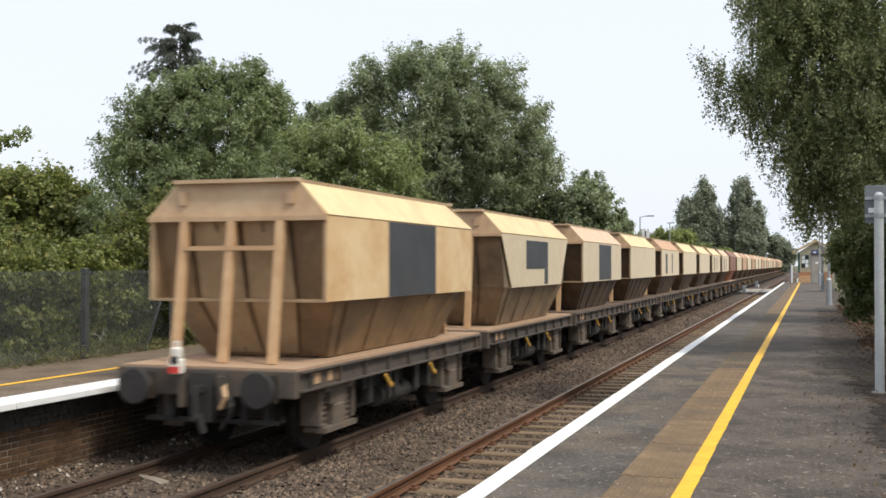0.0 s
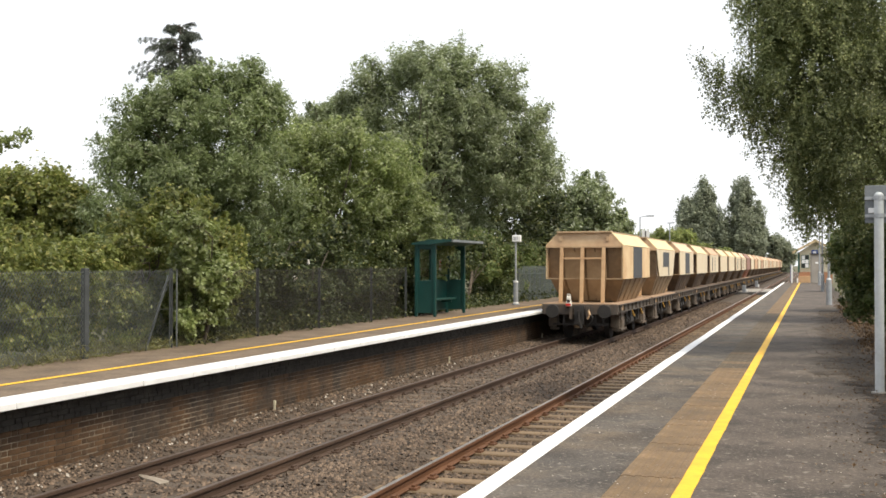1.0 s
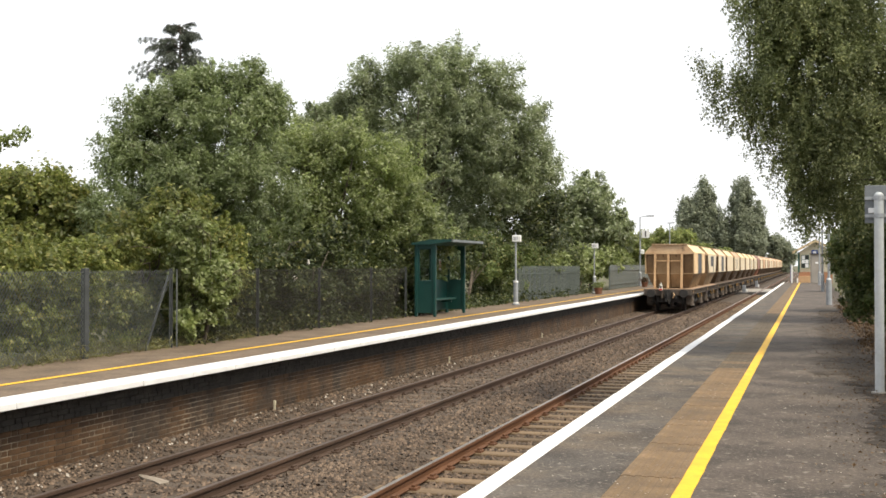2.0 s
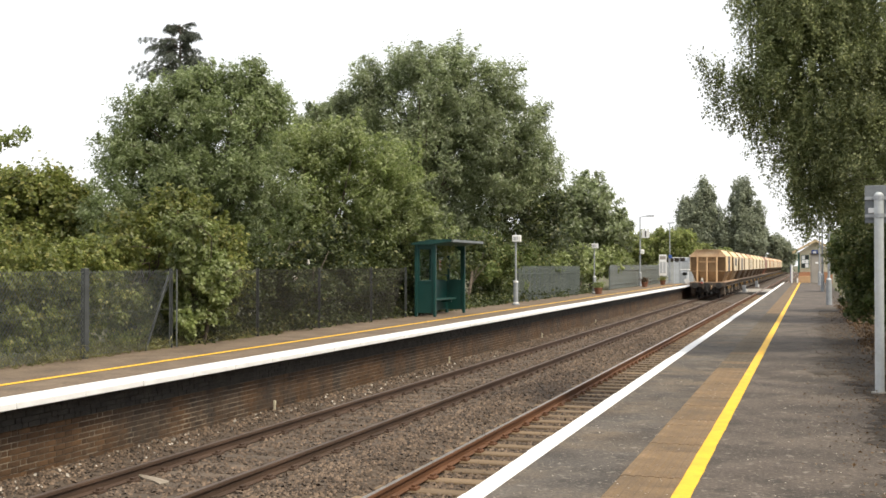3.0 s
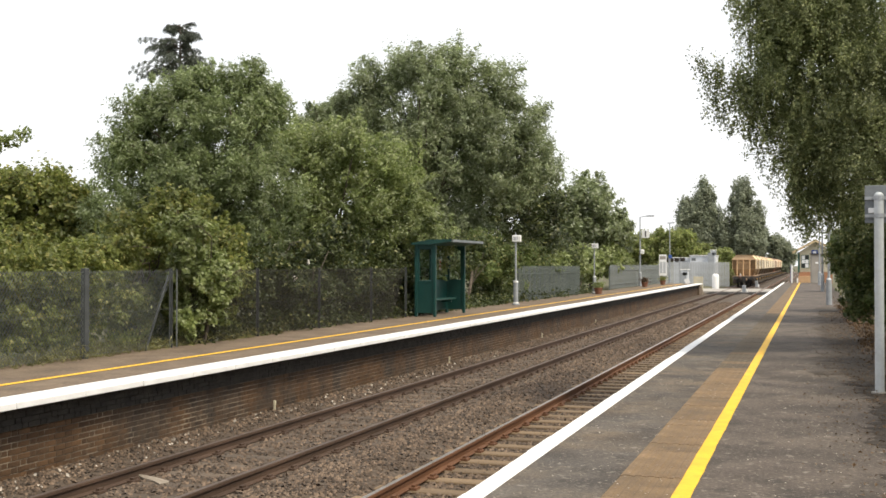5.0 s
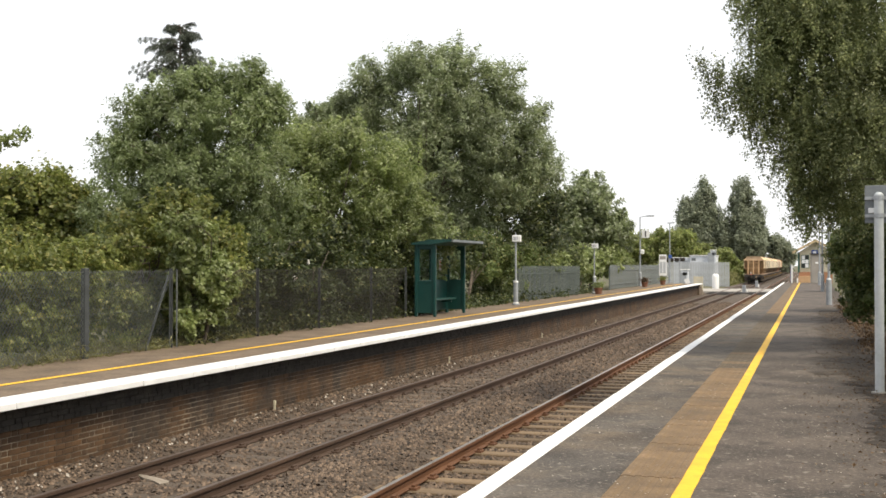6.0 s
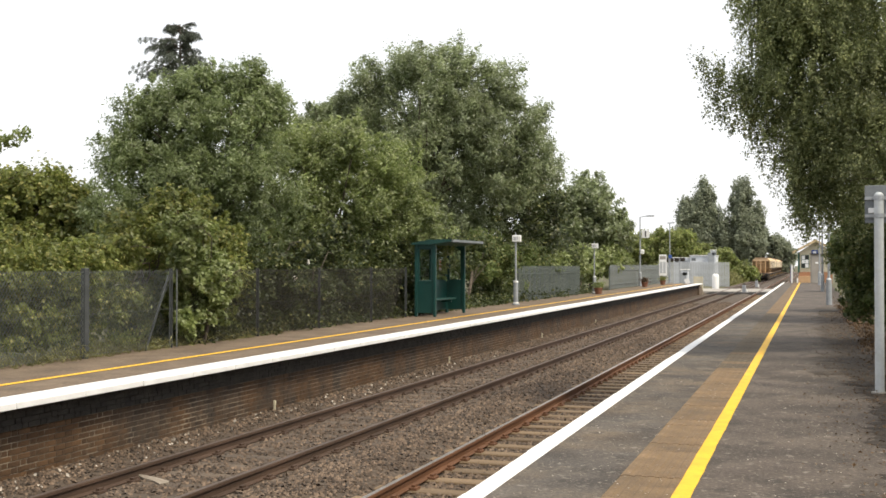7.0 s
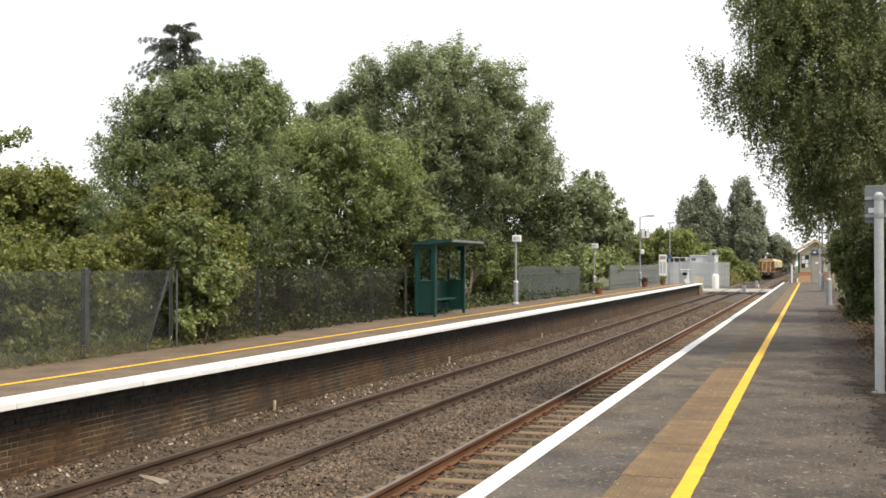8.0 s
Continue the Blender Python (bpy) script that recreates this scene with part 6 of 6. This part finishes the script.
thing("timber_offcut", offcut, WEATHERED, "weathered pale timber offcut lying between the rails", "timber", at=pose(-7.72, 11.82, -1.07, 4, 2, -26))


def crossing_signal(x, y):
    p = holder("crossing_signal", "dark road signal on a grey post at the crossing", "signal", pose(x, y, -1.1))
    part("post", rods(((0, 0, 0), (0, 0, 3.6), 0.06), n=10), GALV, p)
    board = part("backboard", boxes((-0.62, 0.62, -0.03, 0.0, 3.1, 3.55), bevel=0.02), FRAME_STEEL, p)
    for dx in (-0.28, 0.28):
        part("lamp_hood", rods(((dx, -0.03, 3.32), (dx, -0.22, 3.3), 0.13), n=12), DARK_STEEL, board)


crossing_signal(-16.6, 138.5)
crossing_signal(-14.7, 133.5)


# ---- undergrowth ----
def undergrowth(name, label, n, xr, yr, zr, size, material, seed, power=1.0, category="plants", spread=0.08):
    """A spread of loose leaves or blades on the ground."""
    rng = np.random.default_rng(seed)
    h = holder(name, label, category, pose(0, 0, 0), kind="stuff")
    k = n // 12
    cx, cy = rng.uniform(*xr, size=k), yr[0] + (yr[1] - yr[0]) * rng.uniform(size=k) ** power
    ch = rng.uniform(0.2, 1.0, size=k) ** 2 * (zr[1] - zr[0])
    pts = np.stack([np.repeat(cx, 12) + rng.normal(size=k * 12) * spread, np.repeat(cy, 12) + rng.normal(size=k * 12) * spread * 1.2, zr[0] + np.repeat(ch, 12) * rng.uniform(size=k * 12)], 1)
    leaves("foliage", pts, size[0], size[1], material, h, rng, droop=-0.5)


undergrowth("weeds", "dry grass and weeds along the fence foot", 7000, (-12.4, -11.66), (9.0, 24.0), (0.0, 0.28), (0.13, 0.014), GRASS, 41, 1.4)
# Shade-dark leaves added to cover the pale ground under the hedge.
undergrowth("undergrowth", "added brambles under the platform hedge, leaves darkened for shade", 26000, (-13.8, -11.85), (19.4, 64.0), (-0.05, 0.55), (0.12, 0.08), UNDER, 43, 1.2, spread=0.14)
undergrowth("weeds", "dead leaves and dry stems along the hedge foot", 9000, (0.98, 1.6), (12.5, 45.0), (0.0, 0.45), (0.06, 0.03), DEAD, 42, 1.2)
undergrowth("weeds", "grassy bank beyond the level crossing", 15000, (-13.0, -9.3), (142.5, 230.0), (-1.1, 0.9), (0.5, 0.07), GRASS, 44, 1.3, spread=0.3)


def shaded_leaf_mould(y0, y1, seed):
    """Dark rotted leaves drifted on the asphalt along the hedge, thinning to a ragged edge. Their colour also carries
    tree shade.
    """
    rng = np.random.default_rng(seed)
    h = holder("leaf_litter", "rotted leaf litter drifted along the hedge foot, darkened for tree shade", "leaf litter", pose(0, 0, 0), kind="stuff")
    bm = bmesh.new()
    rows, y, wander = [], y0, 0.0
    while y <= y1:
        wander = 0.85 * wander + rng.normal() * 0.055
        edge = 0.5 + 0.012 * abs(y - 20.0) + wander + rng.normal() * 0.03
        rows.append([bm.verts.new((x, y, z)) for x, z in ((edge, 0.001), (edge + 0.1, 0.008 + 0.008 * rng.uniform()), (1.15, 0.02 + 0.02 * rng.uniform()), (1.7, 0.03 + 0.03 * rng.uniform()))])
        y += 0.07
    for p, q in zip(rows, rows[1:]):
        for k in range(3):
            bm.faces.new((p[k], p[k + 1], q[k + 1], q[k]))
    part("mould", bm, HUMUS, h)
    n = 5200
    pts = np.stack([1.2 - np.abs(rng.normal(size=n)) * 0.5, rng.uniform(y0, y1, size=n), rng.uniform(0.006, 0.03, size=n)], 1)
    leaves("fallen_leaves", pts[pts[:, 0] > -0.3], 0.035, 0.022, DEAD, h, rng, spread=0.15)


def grit(count, seed):
    """Pale chips and lichen spots on the near platform."""
    rng = np.random.default_rng(seed)
    h = holder("grit", "pale grit and specks scattered on the asphalt platform", "grit", pose(0, 0, 0), kind="stuff")
    pts = np.stack([rng.uniform(-2.1, 1.0, size=count), 3.5 + 16 * rng.uniform(size=count) ** 1.3, np.full(count, 0.006)], 1)
    leaves("chips", pts[np.abs(pts[:, 0] + 0.7) > 0.2], 0.017, 0.012, PALE_GRIT, h, rng, spread=0.05)


def stray_chips(count, seed):
    """White quartz and litter glinting in the ballast under the far platform."""
    rng = np.random.default_rng(seed)
    h = holder("pale_chips", "white stone chips scattered in the far ballast", "stones", pose(0, 0, 0), kind="stuff")
    pts = np.stack([rng.uniform(-9.02, -8.3, size=count), 9.5 + 22 * rng.uniform(size=count) ** 1.3, rng.uniform(-0.955, -0.94, size=count)], 1)
    leaves("chips", pts, 0.05, 0.035, PALE_GRIT, h, rng, spread=0.5)


stray_chips(260, 73)
shaded_leaf_mould(8.0, 40.0, 71)
grit(1500, 72)


def conifer(x, y, top, seed):
    """Top of a dark conifer: level whorls of drooping sprays on a straight stem."""
    rng = np.random.default_rng(seed)
    t = holder("conifer", "dark conifer with drooping sprays behind the willow", "tree", pose(x, y, 0))
    part("trunk", rods(((0, 0, 0), (0, 0, top), 0.3, 0.02), n=10), BARK, t)
    wood, pts = bmesh.new(), []
    # a blunt bushy head, and two tiers of long boughs on the open side
    boughs = [(0.05 + 3.2 * (k / 44) ** 1.1, rng.uniform(0, 6.28), (0.62 + 0.4 * 3.2 * k / 44) * rng.uniform(0.65, 1.2)) for k in range(44)]
    boughs += [(1.2 + rng.uniform(-0.15, 0.2), 3.45 + rng.uniform(-0.35, 0.35), rng.uniform(1.4, 2.3)) for _ in range(4)]
    boughs += [(2.25 + rng.uniform(-0.15, 0.3), 3.45 + rng.uniform(-0.4, 0.4), rng.uniform(1.6, 2.6)) for _ in range(5)]
    for down, a, ln in boughs:
        rise, sag = rng.uniform(0.1, 0.75), rng.uniform(0.2, 0.6)
        last = Vector((0, 0, top - down))
        for u in np.linspace(0.2, 1, 7):
            p = Vector((math.cos(a) * ln * u, math.sin(a) * ln * u, top - down + (rise * u - sag * u * u) * ln))
            rod(wood, last, p, 0.035 * (1.15 - u), n=4)
            last = p
            for side in (-1, 1):
                b = a + side * rng.uniform(0.4, 1.2)
                tw = (0.12 + 0.3 * ln * (1.1 - u)) * rng.uniform(0.4, 1.2)
                n = int(14 + 76 * tw)
                v = rng.uniform(size=(n, 1))
                tip = np.array([math.cos(b) * tw, math.sin(b) * tw, -0.1 - tw * rng.uniform(0.3, 1.1)])
                pts.append(np.array(p)[None] + tip * v + rng.normal(size=(n, 3)) * 0.035)
    part("branch", wood, BARK, t)
    leaves("needles", np.concatenate(pts), 0.17, 0.028, NEEDLE, t, rng, droop=1.2)


conifer(-32.0, 51.5, 14.5, 61)


def bindweed(spots):
    """Pale flowers hanging in the hedge."""
    rng = np.random.default_rng(71)
    for x, y, z in spots:
        b = holder("bindweed_flower", "pale cream bindweed flower in the hedge", "flower", pose(x, y, z), "bindweed flowers")
        leaves("petal", rng.normal(size=(7, 3)) * np.array([0.03, 0.03, 0.05]), 0.09, 0.05, LAMP_WHITE, b, rng, droop=1.0)


bindweed(((-11.85, 25.0, 1.69), (-11.85, 24.25, 1.26)))


# ---- pieces of the platforms ----
def coping(parent, x0, x1, y0, y1, z0, z1, length, seed):
    """White-painted edge slabs with open joints."""
    rng = random.Random(seed)
    me = mesh_of("coping_slab", boxes((x0, x1, 0.007, length - 0.007, z0, z1), bevel=0.008), WHITE_PAINT)
    y = y0
    while y < y1 - 0.1:
        ob = new("coping_slab", me)
        ob.parent = parent
        ob.matrix_basis = pose(rng.uniform(-0.006, 0.006), y, rng.uniform(-0.003, 0.003))
        y += length


coping(NP, -2.31, -2.139, -13.3, PLATFORM_END, -0.08, 0.004, 0.9, 51)
coping(FP, -9.255, -8.76, 5.46, FAR_END, -0.08, 0.004, 1.29, 52)


def ribbed_slab():
    """A paving slab with low rounded ribs along the platform."""
    prof = [(-0.233, -0.06), (0.233, -0.06), (0.233, 0.0)]
    for k in range(5):
        c = 0.186 - k * 0.093
        prof += [(c + 0.03, 0.0), (c + 0.02, 0.005), (c - 0.02, 0.005), (c - 0.03, 0.0)]
    prof += [(-0.233, 0.0)]
    bm = bmesh.new()
    prism(bm, prof, 0.001, 0.399, "y")
    return bm


slab, dark_slab = mesh_of("paving_slab", ribbed_slab(), TACTILE), mesh_of("paving_slab", ribbed_slab(), DARK_TACTILE)
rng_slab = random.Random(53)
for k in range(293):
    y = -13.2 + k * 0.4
    # Share of darker slabs, rising from 15 m and gone by 40 m.
    dark_share = min(max((y - 15.0) / 7.0, 0.0), max((40.0 - y) / 4.0, 0.0))
    ob = new("paving_slab", dark_slab if rng_slab.random() < dark_share else slab)
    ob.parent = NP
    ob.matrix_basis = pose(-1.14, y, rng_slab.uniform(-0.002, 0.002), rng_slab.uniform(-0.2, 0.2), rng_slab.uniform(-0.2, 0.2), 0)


def brick_wall():
    """Flemish bond: a stretcher and a header by turns, joints recessed."""
    rng = random.Random(54)
    full = mesh_of("brick", boxes((-0.1, 0.0, 0.0, 0.215, 0.0, 0.065), bevel=0.004), BRICK)
    head = mesh_of("brick", boxes((-0.1, 0.0, 0.0, 0.1025, 0.0, 0.065), bevel=0.004), BRICK)
    rest = bmesh.new()
    black = bmesh.new()
    near = 0
    for c in range(17):
        z = -1.36 + c * 0.075
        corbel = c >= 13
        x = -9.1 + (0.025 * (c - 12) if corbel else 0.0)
        y = 6.0 + (0.16 if c % 2 else 0.0)
        stretch = True
        while y < FAR_END:
            ln = 0.215 if stretch else 0.1025
            off = rng.uniform(-0.004, 0.004)
            # The top four courses take the black brick.
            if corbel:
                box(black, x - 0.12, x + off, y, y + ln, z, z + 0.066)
            elif 9.8 < y < 17.6 and c >= 6 and near < 300:
                ob = new("brick", full if stretch else head)
                ob.parent = FP
                ob.matrix_basis = pose(x + off, y, z)
                near += 1
            else:
                box(rest, x - 0.1, x + off, y, y + ln, z, z + 0.065)
            y += ln + 0.01
            stretch = not stretch
    part("brick_rest", rest, BRICK_FAR, FP, "soot-stained brown brick")["kind"] = "stuff"
    part("corbel", black, BLACK_BRICK, FP, "black corbel courses under the coping")["kind"] = "stuff"


brick_wall()


# ---- what moves ----
SPEED = 23.85           # metres a second along the far track


def motions():
    for w in TRAIN:
        at = w.matrix_world.translation.copy() if w.parent else Vector(w.location)
        walk(w, [(t, pose(at.x, at.y + SPEED * t, at.z)) for t in (0.0, 2.0, 4.0, 6.0, 8.0)])
    # the trees rock a little on their feet, most in the wake of the train
    for k, tr in enumerate(SWAY):
        x, y, z = tr.location
        rows = []
        for n in range(17):
            t = n * 0.5
            a = 0.1 + 0.28 * math.exp(-((t - 1.2) / 1.3) ** 2)
            rows.append((t, pose(x, y, z, a * math.sin(2.3 * t + 1.7 * k), a * math.cos(1.9 * t + 2.3 * k), 0)))
        walk(tr, rows)


motions()
